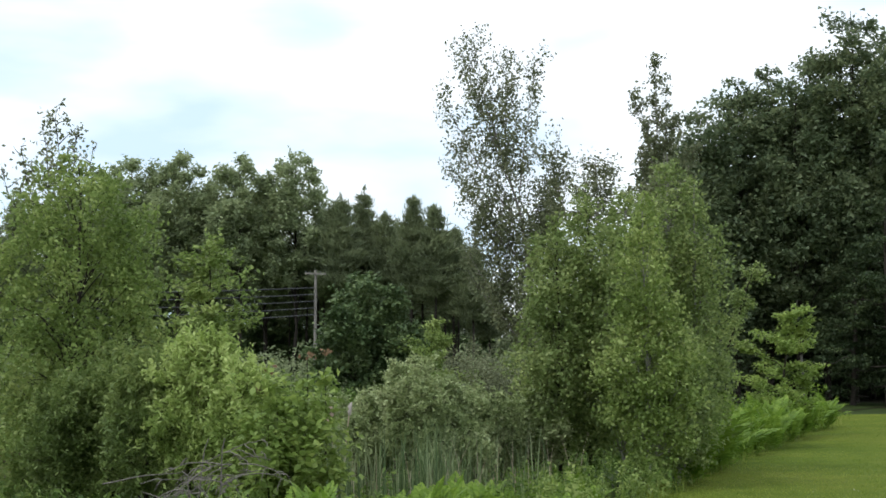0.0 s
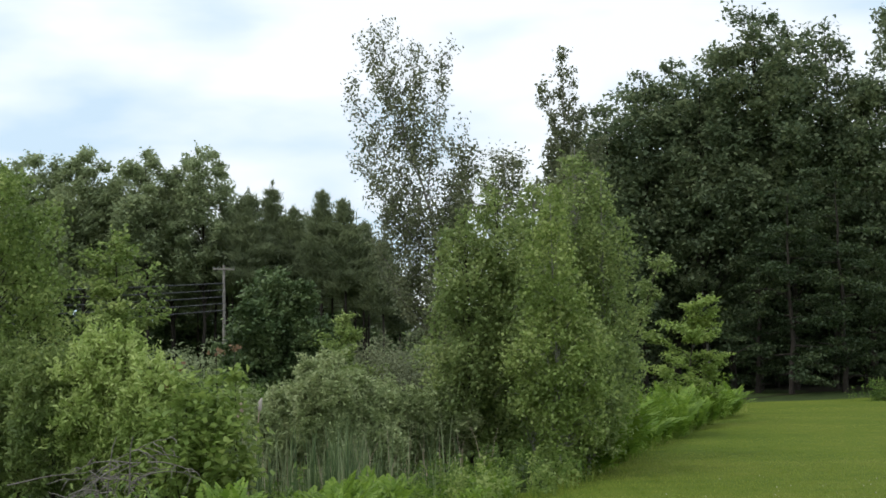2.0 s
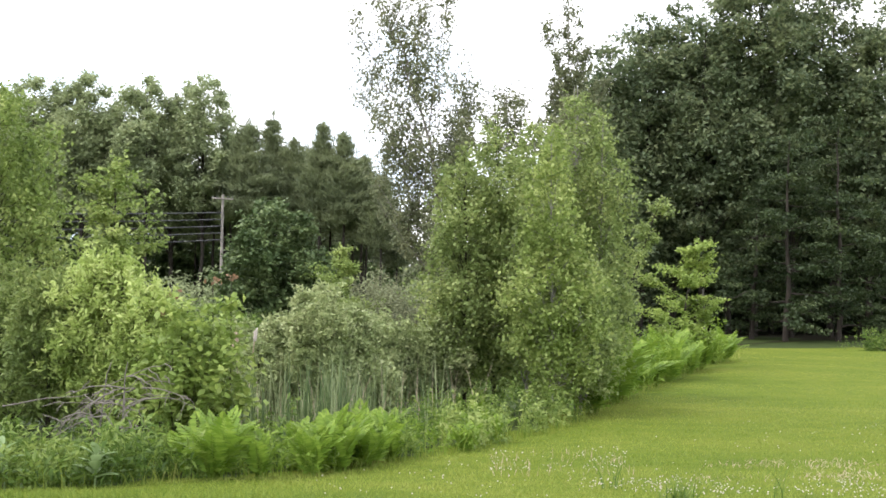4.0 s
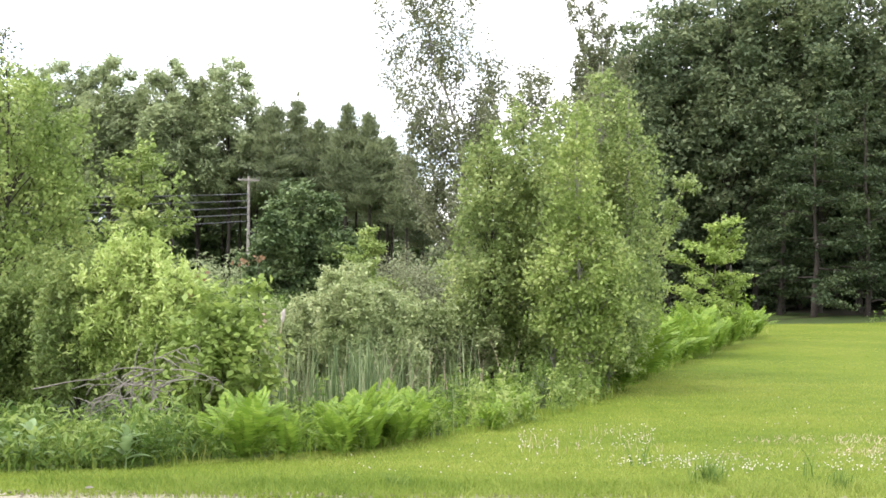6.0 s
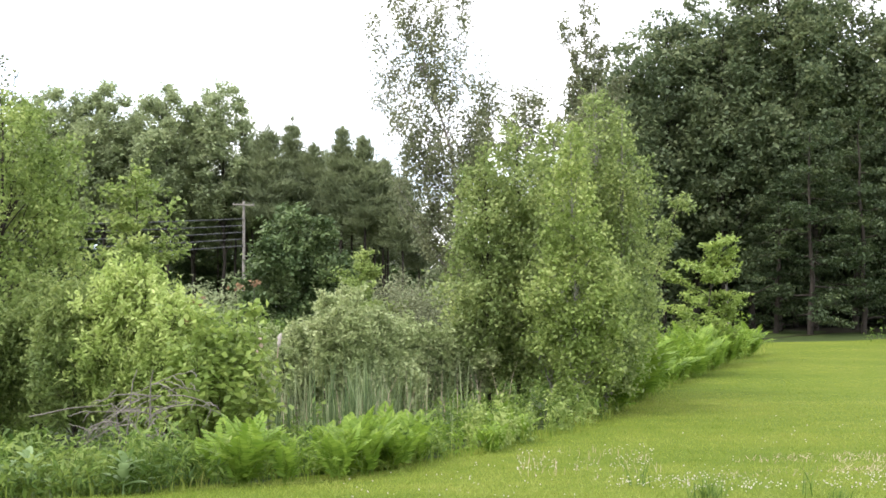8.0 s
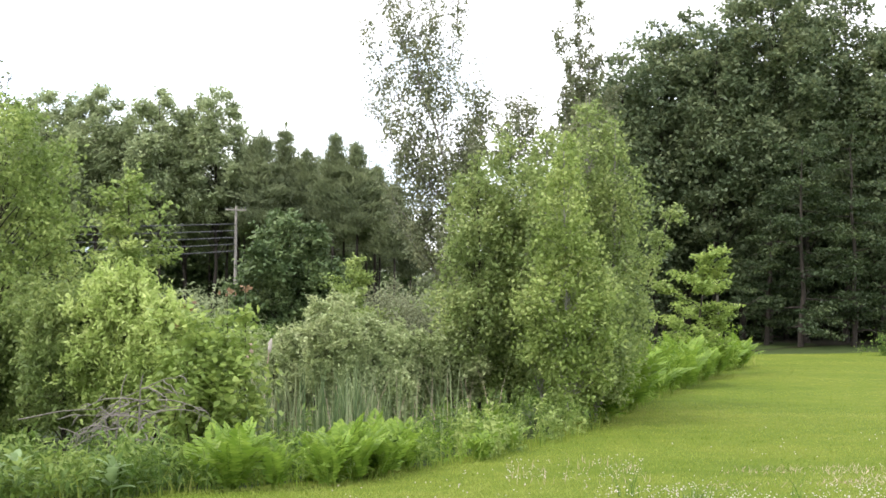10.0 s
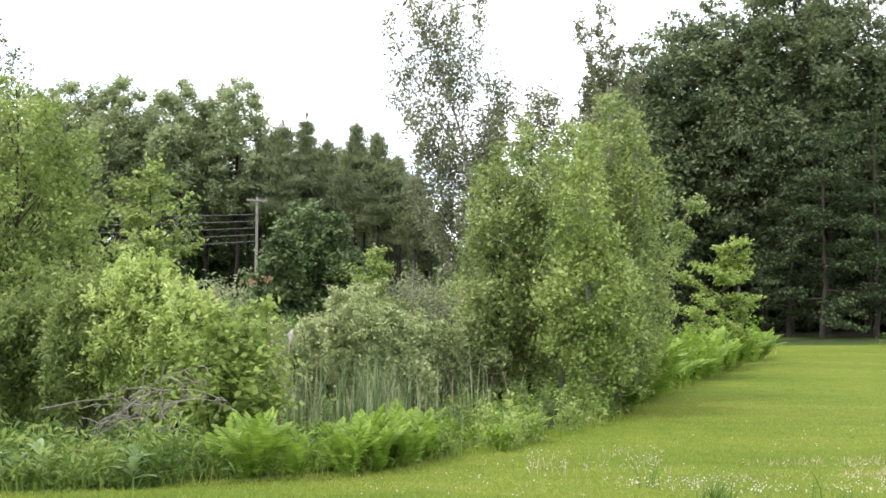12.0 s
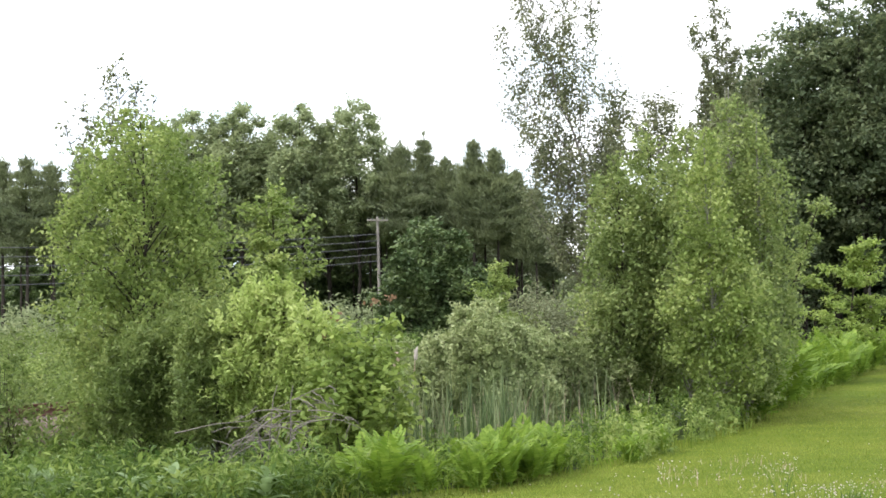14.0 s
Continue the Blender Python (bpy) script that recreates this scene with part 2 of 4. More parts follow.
def part(name, bm, material, parent, label=""):
    me = bpy.data.meshes.new(name)
    bm.to_mesh(me)
    bm.free()
    me.materials.append(material)
    ob = new(name, me)
    ob.parent = parent
    if label:
        ob["label"] = label
    return ob


def thing(name, place, label, category, group="", kind=""):
    """An Empty at a thing's base."""
    ob = new(name)
    ob.empty_display_size = 0.2
    ob.location = place
    return tagged(ob, label, category, group, kind)


def unit(v):
    return v / (np.linalg.norm(v, axis=-1, keepdims=True) + 1e-9)


def leaf_arrays(centres, size, aspect=0.55, up=0.6, droop=0.0, spread=0.35, tri=False, way=None):
    """Folded four-cornered leaves (or pointed three-cornered ones, far off) round the centres. up: how far they face the sky; droop: how far tips hang."""
    n = len(centres)
    length = size * (1 - spread + 2 * spread * rng.random(n))[:, None]
    normal = unit(rng.normal(size=(n, 3)) + np.array((0, 0, 3.0 * up)))
    along = unit(np.cross(normal, rng.normal(size=(n, 3))))
    along = unit(along + np.array((0, 0, -droop)) + (0 if way is None else way))
    side = unit(np.cross(along, normal))
    normal = np.cross(side, along)
    w = length * aspect * 0.5
    fold = normal * length * 0.10
    base = centres - along * length * 0.5
    tip = centres + along * length * 0.5 - normal * length * 0.08
    if tri:
        v = np.stack((base + side * w, tip, base - side * w), 1).reshape(-1, 3)
        return v, np.arange(3 * n).reshape(-1, 3)
    mid = centres - along * length * 0.06
    v = np.stack((base, mid + side * w + fold, tip, mid - side * w + fold), 1).reshape(-1, 3)
    f = np.arange(4 * n).reshape(-1, 4)
    return v, f


def tube(points, radii, sides=6):
    """A tapered tube along points."""
    p, r = np.asarray(points, float), np.asarray(radii, float)
    d = unit(np.gradient(p, axis=0))
    ref = np.where(np.abs(d[:, 2:3]) > 0.9, np.array((1.0, 0, 0)), np.array((0, 0, 1.0)))
    a = unit(np.cross(d, ref))
    b = np.cross(d, a)
    ang = np.linspace(0, 2 * math.pi, sides, endpoint=False)
    v = (p[:, None] + r[:, None, None] * (np.cos(ang)[None, :, None] * a[:, None] + np.sin(ang)[None, :, None] * b[:, None])).reshape(-1, 3)
    f = []
    for i in range(len(p) - 1):
        for j in range(sides):
            k = (j + 1) % sides
            f.append((i * sides + j, i * sides + k, (i + 1) * sides + k, (i + 1) * sides + j))
    return v, np.array(f)


def joined(pieces):
    vs, fs, n = [], [], 0
    for v, f in pieces:
        vs.append(v)
        fs.append(np.asarray(f) + n)
        n += len(v)
    return np.concatenate(vs), np.concatenate(fs)


def clump_points(centre, n, sx, sz, axis=(0.0, 0.0, 0.0)):
    """Leaf places in one spray: a loose swarm, drawn out along axis."""
    p = rng.normal(size=(n, 3)) * 0.52 * np.array((sx, sx, sz))
    return centre + p + np.array(axis) * rng.uniform(-1, 1, (n, 1))


def profile_at(profile, f):
    zs, rs = zip(*profile)
    return float(np.interp(f, zs, rs))


def tree(name, place, height, profile, leaf, leaves, size, bark, label, category="tree", group="", radius=None,
         limbs=30, lean=(0.0, 0.0), start=0.15, rise=0.45, clump=0.45, flat=0.6, aspect=0.55, up=0.6, droop=0.0, fork=1, wobble=0.03):
    """A tapered trunk with limbs and a crown of many small leaves in uneven clumps.
    profile: crown radius (metres) over the share of the height; lean: how far the top stands off the base."""
    reseed(place)
    x, y = place
    z0 = gz(place) - 0.05
    root = thing(name, (x, y, z0), label, category, group)
    radius = radius or height * 0.011
    wood, clumps, weights, axes = [], [], [], []
    for k in range(fork):
        steps = np.linspace(0, 1, 9)
        off = (rng.normal(size=2) * profile[1][1] * 0.35 if fork > 1 else np.zeros(2))
        bend = np.cumsum(rng.normal(size=(9, 2)) * wobble * height * 0.25, axis=0)
        bend -= bend[0]
        h = height * (1.0 if k == 0 else rng.uniform(0.7, 0.95))
        trunk = np.column_stack((steps[:, None] ** 1.2 * np.array(lean) + steps[:, None] * off + bend, steps * h))
        wood.append(tube(trunk, radius * (1 - 0.93 * steps) + 0.004, 7))
        for i in range(limbs // fork):
            f = start + (0.98 - start) * ((i + rng.random()) / (limbs // fork))
            p = np.array([np.interp(f, steps, trunk[:, c]) for c in range(3)])
            ang = i * 2.39996 + rng.uniform(-0.5, 0.5)
            reach = profile_at(profile, f) * rng.uniform(0.6, 1.15)
            if reach < 0.05:
                continue
            out = np.array((math.cos(ang), math.sin(ang), 0))
            s = np.linspace(0, 1, 6)
            curve = p + s[:, None] * reach * out
            curve[:, 2] += reach * rise * (s - 0.45 * s ** 2 * (1 + droop * 2)) * rng.uniform(0.6, 1.3)
            curve[1:-1] += rng.normal(size=(4, 3)) * reach * 0.04
            r = max(radius * 0.42 * (1.05 - f), 0.006)
            wood.append(tube(curve, r * (1 - 0.85 * s) + 0.002, 5))
            count = max(2, int(reach / clump * 1.5))
            for q in range(count):
                t = 0.28 + 0.75 * (q + rng.random()) / count
                c = np.array([np.interp(min(t, 1), s, curve[:, a]) for a in range(3)])
                sp = clump * (0.35 + 0.6 * t)
                sidew = rng.normal(size=3) * np.array((1, 1, 0.45)) * sp * 0.9
                clumps.append(c + sidew)
                weights.append(sp)
                axes.append((out * 0.75 + unit(sidew) * 0.5 + np.array((0, 0, rise * 0.6 - droop * 0.8))) * sp * 0.95)
                if rng.random() < 0.35:
                    wood.append(tube(np.array((c, c + sidew * 0.5, c + sidew)), (r * 0.3, r * 0.2, 0.002), 3))
        clumps.append(trunk[-1])
        weights.append(clump * 0.35)
        axes.append(np.array((0, 0, clump * 0.6)))
    w = np.array(weights) * rng.uniform(0.35, 1.5, len(weights))
    share = np.maximum(3, (w / w.sum() * leaves)).astype(int)
    pts = np.concatenate([clump_points(c, n, s, s * flat, a) for c, n, s, a in zip(clumps, share, weights, axes)])
    v, f = joined(wood)
    mesh_object("trunk", v, f, bark, root, smooth=True)
    v, f = leaf_arrays(pts, size, aspect, up, droop)
    mesh_object("crown", v, f, leaf, root)
    return root


def lobed_tree(name, place, height, profile, leaf, leaves, size, bark, label, category="tree", group="", radius=None, lobes=30, lobe=0.8,
               flat=0.75, start=0.15, sprays=16, aspect=0.6, up=0.5, droop=0.0, lean=(0.0, 0.0), wobble=0.015, tri=False, fine=0.2, shoots=0):
    """A full-crowned tree: limbs that end in rounded boughs, each bough a shell of leafy sprays.
    profile: crown radius (metres) over the share of the height."""
    reseed(place)
    x, y = place
    z0 = gz(place) - 0.05
    root = thing(name, (x, y, z0), label, category, group)
    radius = radius or height * 0.011
    steps = np.linspace(0, 1, 9)
    bend = np.cumsum(rng.normal(size=(9, 2)) * wobble * height * 0.25, axis=0)
    trunk = np.column_stack((steps[:, None] ** 1.2 * np.array(lean) + bend - bend[0], steps * height * 0.97))
    wood = [tube(trunk, radius * (1 - 0.93 * steps) + 0.004, 7)]
    widest = max(r for _, r in profile)
    grid = np.linspace(start, 1, 60)
    heft = np.array([profile_at(profile, g) for g in grid]) + 0.15 * widest
    heft = np.cumsum(heft) / heft.sum()
    cents, dirs, reach = [], [], []
    for i in range(lobes):
        f = float(np.interp((i + rng.random()) / lobes, heft, grid))
        rad = profile_at(profile, f)
        r = lobe * rng.uniform(0.65, 1.3) * (0.5 + 0.5 * rad / widest)
        rr = max(0.0, rad - 0.6 * r) * math.sqrt(rng.uniform(0.2, 1.0))
        a = i * 2.39996 + rng.uniform(-0.4, 0.4)
        out = np.array((math.cos(a), math.sin(a), 0.0))
        stem = np.array([np.interp(f, steps, trunk[:, c]) for c in range(3)])
        c = stem + out * rr
        c[2] = min(c[2], height - 0.55 * r)
        g = max(start * 0.6, f - 0.10 - 0.5 * rr / height)
        q = np.array([np.interp(g, steps, trunk[:, k]) for k in range(3)])
        t = np.linspace(0, 1, 5)
        curve = q + t[:, None] * (c - q)
        curve[:, 2] += 0.12 * rr * np.sin(math.pi * t)
        curve[1:-1] += rng.normal(size=(3, 3)) * 0.04 * (rr + 0.2)
        thick = max(radius * 0.4 * (1.05 - g), 0.006)
        wood.append(tube(curve, thick * (1 - 0.8 * t) + 0.002, 4))
        m = max(6, int(sprays * rng.uniform(0.7, 1.3)))
        d = unit(rng.normal(size=(m, 3)) + out * 0.5 + np.array((0, 0, 0.4)))
        e = c + d * r * rng.uniform(0.5, 1.1, (m, 1)) * np.array((1, 1, flat))
        for k in range(0, m, 4):
            wood.append(tube(np.array((c, (c + e[k]) / 2 + rng.normal(size=3) * 0.05 * r, e[k])), (thick * 0.25 + 0.002, thick * 0.15 + 0.002, 0.002), 3))
        cents.append(e)
        dirs.append(d)
        reach.append(np.full(m, r))
    cents, dirs, reach = np.concatenate(cents), np.concatenate(dirs), np.concatenate(reach)
    w = reach ** 1.7 * rng.uniform(0.3, 1.6, len(reach))
    share = np.maximum(2, w / w.sum() * leaves).astype(int)
    idx = np.repeat(np.arange(len(share)), share)
    n = len(idx)
    pts = cents[idx] + rng.normal(size=(n, 3)) * (reach[idx] * fine)[:, None] * np.array((1, 1, 0.75)) + dirs[idx] * (reach[idx] * rng.uniform(-0.35, 0.3, n))[:, None]
    pts[:, 2] -= droop * reach[idx] * rng.random(n) ** 2
    pts[:, 2] = np.maximum(pts[:, 2], 0.05)
    if shoots:
        tips = cents[(dirs[:, 2] > 0.25) & (rng.random(len(dirs)) < 0.55)]
        k = np.repeat(np.arange(len(tips)), 11)
        way = unit(rng.normal(size=tips.shape) * 0.16 + np.array((0, 0, 1.0)) + tips * np.array((0.18, 0.18, 0)))
        along = np.tile(np.linspace(0, 1, 11), len(tips))[:, None] * shoots * rng.uniform(0.5, 1.2, len(tips))[k][:, None]
        pts = np.concatenate((pts, tips[k] + way[k] * along + rng.normal(size=(len(k), 3)) * size * 0.22))
    v, fc = joined(wood)
    mesh_object("trunk", v, fc, bark, root, smooth=True)
    v, fc = leaf_arrays(pts, size, aspect, up, droop * 0.5, tri=tri)
    mesh_object("crown", v, fc, leaf, root)
    return root


def airy_tree(name, place, stem, leaders, leaves, size, leaf, bark, label, group="", radius=0.1, twig=1.1, category="tree", droop=0.5, gap=0.28):
    """A thin tree that the sky shows through: leaders that fan upward and short twigs with hanging leaves all along them.
    stem: (x, z) points of the trunk from its base; leaders: (x0, z0, x1, depth1, z1) from the trunk to each tip."""
    reseed(place)
    z0 = gz(place) - 0.05
    root = thing(name, (place[0], place[1], z0), label, category, group)
    line = np.array([(a, 0.0, b) for a, b in stem], float)
    s = np.linspace(0, 1, len(line))
    wood = [tube(line, radius * (1 - 0.7 * s) + 0.004, 7)]
    pts, wts = [], []
    for a0, b0, a1, d1, b1 in leaders:
        t = np.linspace(0, 1, 9)
        p = np.column_stack((a0 + (a1 - a0) * t ** 0.85, d1 * t, b0 + (b1 - b0) * t))
        p[1:] += np.cumsum(rng.normal(size=(8, 3)), axis=0) * 0.035
        wood.append(tube(p, radius * 0.32 * (1 - 0.92 * t) + 0.004, 5))
        run_up = np.linalg.norm(p[-1] - p[0])
        for k in range(int(run_up / gap)):
            f = (k + rng.random()) / int(run_up / gap)
            q = np.array([np.interp(f, t, p[:, c]) for c in range(3)])
            a = k * 2.39996 + rng.uniform(-0.6, 0.6)
            L = twig * rng.uniform(0.35, 1.1) * (1.05 - 0.65 * f)
            e = q + np.array((math.cos(a) * 0.8, math.sin(a) * 0.8, rng.uniform(0.15, 0.85))) * L
            mid = (q + e) / 2 + rng.normal(size=3) * 0.06 * L
            wood.append(tube(np.array((q, mid, e)), (0.014, 0.009, 0.003), 3))
            for u in np.linspace(0.25, 1.05, max(2, int(L / 0.16))):
                pts.append(q + (e - q) * u + rng.normal(size=3) * 0.10 * L)
                wts.append(rng.uniform(0.0, 1.0) ** 1.5)
    pts, wts = np.array(pts), np.array(wts)
    share = np.round(wts / wts.sum() * leaves).astype(int)
    idx = np.repeat(np.arange(len(share)), share)
    c = pts[idx] + rng.normal(size=(len(idx), 3)) * np.array((0.11, 0.11, 0.15)) * twig
    v, f = joined(wood)
    mesh_object("trunk", v, f, bark, root, smooth=True)
    v, f = leaf_arrays(c, size, 0.55, 0.05, droop)
    mesh_object("crown", v, f, leaf, root)
    return root


def pine(name, place, height, spread, leaves, label, group="", bare=0.52):
    """A white pine: straight trunk, bare below with dead stubs, whorls of limbs that carry flat plates of needles, a pointed leader."""
    reseed(place)
    x, y = place
    z0 = gz(place) - 0.05
    root = thing(name, (x, y, z0), label, "tree", group)
    steps = np.linspace(0, 1, 7)
    trunk = np.column_stack((np.cumsum(rng.normal(size=7)) * 0.05, np.cumsum(rng.normal(size=7)) * 0.05, steps * height))
    wood = [tube(trunk, height * 0.0115 * (1 - 0.94 * steps) + 0.008, 7)]
    cents, ws, ways = [], [], []
    f = bare
    while f < 0.975:
        t = (f - bare) / (1 - bare)
        p = np.array([np.interp(f, steps, trunk[:, c]) for c in range(3)])
        turn0 = rng.uniform(0, 6.28)
        for k in range(rng.integers(4, 7)):
            a = turn0 + k * 1.2 + rng.uniform(-0.3, 0.3)
            r = spread * (0.7 + 0.3 * min(1.0, 3 * t)) * (1 - t) ** 1.05 * rng.uniform(0.5, 1.15) + 0.16
            out = np.array((math.cos(a), math.sin(a), 0.0))
            e = p + out * r + np.array((0, 0, r * rng.uniform(-0.12, 0.42) + 0.25 * t))
            wood.append(tube(np.array((p, (p + e) / 2 - np.array((0, 0, 0.04 * r)), e)), (0.055 * (1.1 - t), 0.035 * (1.1 - t), 0.008), 3))
            side = np.array((-out[1], out[0], 0.0))
            for q in np.linspace(0.3, 1.0, int(r / 0.42) + 2):
                cents.append(p + (e - p) * q + side * rng.normal() * 0.22 * r * (1.15 - 0.6 * q))
                ws.append(0.20 + 0.16 * (1 - t))
                ways.append(out * 1.1 + np.array((0, 0, 0.9 + 0.5 * t)))
        f += rng.uniform(0.018, 0.036)
    for q in np.linspace(0.93, 1.01, 6):
        cents.append(np.array((trunk[-1, 0], trunk[-1, 1], height * q)))
        ws.append(0.10)
        ways.append(np.array((0, 0, 2.0)))
    for q in range(9):
        g = rng.uniform(0.12, bare)
        a = rng.uniform(0, 6.3)
        p = np.array([np.interp(g, steps, trunk[:, c]) for c in range(3)])
        o = np.array((math.cos(a), math.sin(a), 0.05)) * rng.uniform(0.7, 1.7)
        wood.append(tube(np.array((p, p + o * 0.5, p + o - np.array((0, 0, 0.15)))), (0.03, 0.02, 0.006), 3))
    cents, ws = np.array(cents), np.array(ws)
    wt = ws * rng.uniform(0.4, 1.6, len(ws))
    share = np.maximum(3, wt / wt.sum() * leaves).astype(int)
    idx = np.repeat(np.arange(len(ws)), share)
    pts = cents[idx] + rng.normal(size=(len(idx), 3)) * ws[idx][:, None] * np.array((1.2, 1.2, 0.48)) + np.array((0, 0, 0.05))
    v, fc = joined(wood)
    mesh_object("trunk", v, fc, M_BARK, root, smooth=True)
    v, fc = leaf_arrays(pts, 0.50, 0.22, 0.25, tri=True, way=np.array(ways)[idx])
    mesh_object("crown", v, fc, M_PINE, root)
    return root


def shrub(name, place, height, width, leaf, leaves, size, label, category="shrub", group="", stems=12, aspect=0.4, up=0.4,
          droop=0.0, lean=(0, 0), bark=None, clump=0.22, depth=None, low=0.1, dome=0.55):
    """Many stems fanning from one root, leafy along their outer part: an uneven dome."""
    reseed(place)
    x, y = place
    z0 = gz(place) - 0.03
    root = thing(name, (x, y, z0), label, category, group)
    depth = depth or width
    cents, ws, ax = [], [], []
    for i in range(stems):
        a, rr = i * 2.39996 + rng.uniform(-0.4, 0.4), math.sqrt((i + 0.5) / stems)
        h = height * (1 - dome * rr ** 2) * rng.uniform(0.6, 1.08)
        s = np.linspace(0, 1, 6)
        ex, ey = math.cos(a) * rr * width / 2 + lean[0], math.sin(a) * rr * depth / 2 + lean[1]
        pts = np.column_stack((ex * (0.35 + 0.65 * s ** 0.8), ey * (0.35 + 0.65 * s ** 0.8), h * s))
        pts[1:-1] += rng.normal(size=(4, 3)) * height * 0.02
        v, f = tube(pts * np.array((0.92, 0.92, 0.9)), height * 0.005 * (1 - 0.85 * s) + 0.001, 4)
        mesh_object("stem", v, f, bark or M_BARK, root, smooth=True)
        m = max(4, int(h / clump * 1.0))
        for q in range(m):
            t = low + (1.02 - low) * (q + rng.random()) / m
            c = np.array([np.interp(min(t, 1), s, pts[:, k]) for k in range(3)])
            sp = clump * (0.75 + 0.6 * math.sin(min(t, 1) * 2.6))
            c = c + rng.normal(size=3) * sp * np.array((1.1, 1.1, 0.5))
            cents.append(c)
            ws.append(max(sp, 0.05))
            ax.append((unit(np.array((ex, ey, 0.0))) * 0.4 + unit(rng.normal(size=3)) * 0.5 + np.array((0, 0, 0.8))) * sp)
    w = np.array(ws) * rng.uniform(0.2, 1.8, len(ws))
    share = np.maximum(3, w / w.sum() * leaves).astype(int)
    pts = np.concatenate([clump_points(c, n, s, s * 0.9, a) for c, n, s, a in zip(cents, share, ws, ax)])
    pts[:, 2] = np.maximum(pts[:, 2], 0.02)
    v, f = leaf_arrays(pts, size, aspect, up, droop)
    mesh_object("foliage", v, f, leaf, root)
    return root


# ---- ground: one sheet to the horizon ----
def ground_sheet():
    xs = np.concatenate((np.array((-3000, -1200, -500, -200, -110)), np.linspace(-70, 80, 151), np.array((110, 200, 500, 1200, 3000))))
    ys = np.concatenate((np.array((-2000, -600, -200, -60, -20, 0)), np.linspace(4, 110, 143), np.array((130, 160, 220, 400, 900, 2000, 4500))))
    gx, gy = np.meshgrid(xs, ys)
    z = ground_z(gx.ravel(), gy.ravel())
    v = np.column_stack((gx.ravel(), gy.ravel(), z))
    nx = len(xs)
    idx = np.arange(len(v)).reshape(len(ys), nx)
    f = np.stack((idx[:-1, :-1], idx[:-1, 1:], idx[1:, 1:], idx[1:, :-1]), -1).reshape(-1, 4)
    ob = mesh_object("ground", v, f, M_TURF, smooth=True)
    ob.data.materials.append(M_SOIL)
    c = v[f].mean(1)
    wild = (lawn_side(c[:, 0], c[:, 1]) < -1.1)
    ob.data.polygons.foreach_set("material_index", wild.astype(np.int32))
    return tagged(ob, "mown green lawn beside dark marshy soil", "ground", kind="structure")


ground_sheet()

# ---- far row of trees behind the railway ----
FAR = "far tree row"
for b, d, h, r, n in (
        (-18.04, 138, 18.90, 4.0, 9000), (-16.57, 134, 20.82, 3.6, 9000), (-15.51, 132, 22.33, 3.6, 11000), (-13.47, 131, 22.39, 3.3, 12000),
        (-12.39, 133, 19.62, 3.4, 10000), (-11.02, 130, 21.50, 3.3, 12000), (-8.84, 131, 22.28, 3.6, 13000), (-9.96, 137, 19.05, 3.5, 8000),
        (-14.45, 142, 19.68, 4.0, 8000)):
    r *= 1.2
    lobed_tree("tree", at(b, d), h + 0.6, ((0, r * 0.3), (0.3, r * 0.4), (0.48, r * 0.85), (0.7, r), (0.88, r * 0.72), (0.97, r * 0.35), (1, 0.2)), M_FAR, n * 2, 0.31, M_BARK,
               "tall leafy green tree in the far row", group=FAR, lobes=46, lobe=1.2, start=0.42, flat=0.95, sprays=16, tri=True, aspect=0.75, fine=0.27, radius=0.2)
for b, d, h, s, n in (
        (-7.61, 134, 16.26, 3.6, 10648), (-6.93, 128, 17.06, 3.8, 14198), (-6.03, 132, 18.11, 3.1, 12423), (-5.12, 130, 15.58, 3.8, 12423), (-4.16, 128, 16.85, 3.1, 14198),
        (-3.11, 127, 15.87, 3.8, 14198), (-2.29, 129, 14.13, 2.7, 12423), (-1.56, 126, 12.13, 2.6, 10648), (-0.95, 130, 9.0, 2.2, 7000), (-8.28, 139, 15.41, 3.8, 8874),
        (-21.78, 120, 15.96, 4.1, 11535), (-20.79, 122, 15.47, 3.8, 11535), (-19.68, 125, 16.30, 3.8, 10648), (-22.67, 121, 15.84, 3.8, 10648)):
    pine("pine_tree", at(b, d), h + 0.7, s * 0.95, n, "dark green pine with a bare lower trunk", FAR)
for b, d, h in ((-7.27, 138, 16.14), (-5.57, 138, 16.53), (-4.71, 137, 16.31), (-3.64, 136, 15.77), (-2.66, 136, 15.01), (-2.15, 135, 12.86), (-7.83, 137, 16.86)):
    pine("pine_tree", at(b, d), h, 3.4, 9000, "dark green pine standing among others", FAR, bare=0.56)
for i in range(22):
    b = -23.0 + i * 0.99 + rng.uniform(-0.3, 0.3)
    pine("pine_tree", at(b, 143 + rng.uniform(-3, 6)), (rng.uniform(12.5, 15.0) if b < -3 else rng.uniform(9.5, 11.5)), 2.6, 4200, "slim dark pine in the second row", FAR, bare=0.6)
for i in range(20):
    b = -22.67 + i * 1.09 + rng.uniform(-0.3, 0.3)
    lobed_tree("tree", at(b, 153 + rng.uniform(-3, 6)), rng.uniform(8.0, 10.5), ((0, 1.2), (0.3, 2.8), (0.6, 3.2), (0.9, 1.8), (1, 0.3)), M_DARK, 4200, 0.6, M_BARK,
               "dark understorey tree behind the far row", group="far understorey", lobes=18, lobe=1.6, start=0.2, sprays=10, tri=True)
for i in range(14):
    b = -22.47 + i * 1.75 + rng.uniform(-0.5, 0.5)
    shrub("shrub", at(b, 112 + rng.uniform(-6, 6)), rng.uniform(2.2, 3.6), 6.5, M_FAR, 1500, 0.4, "green roadside shrub before the far trees", group="far shrubs", clump=0.7, stems=10)

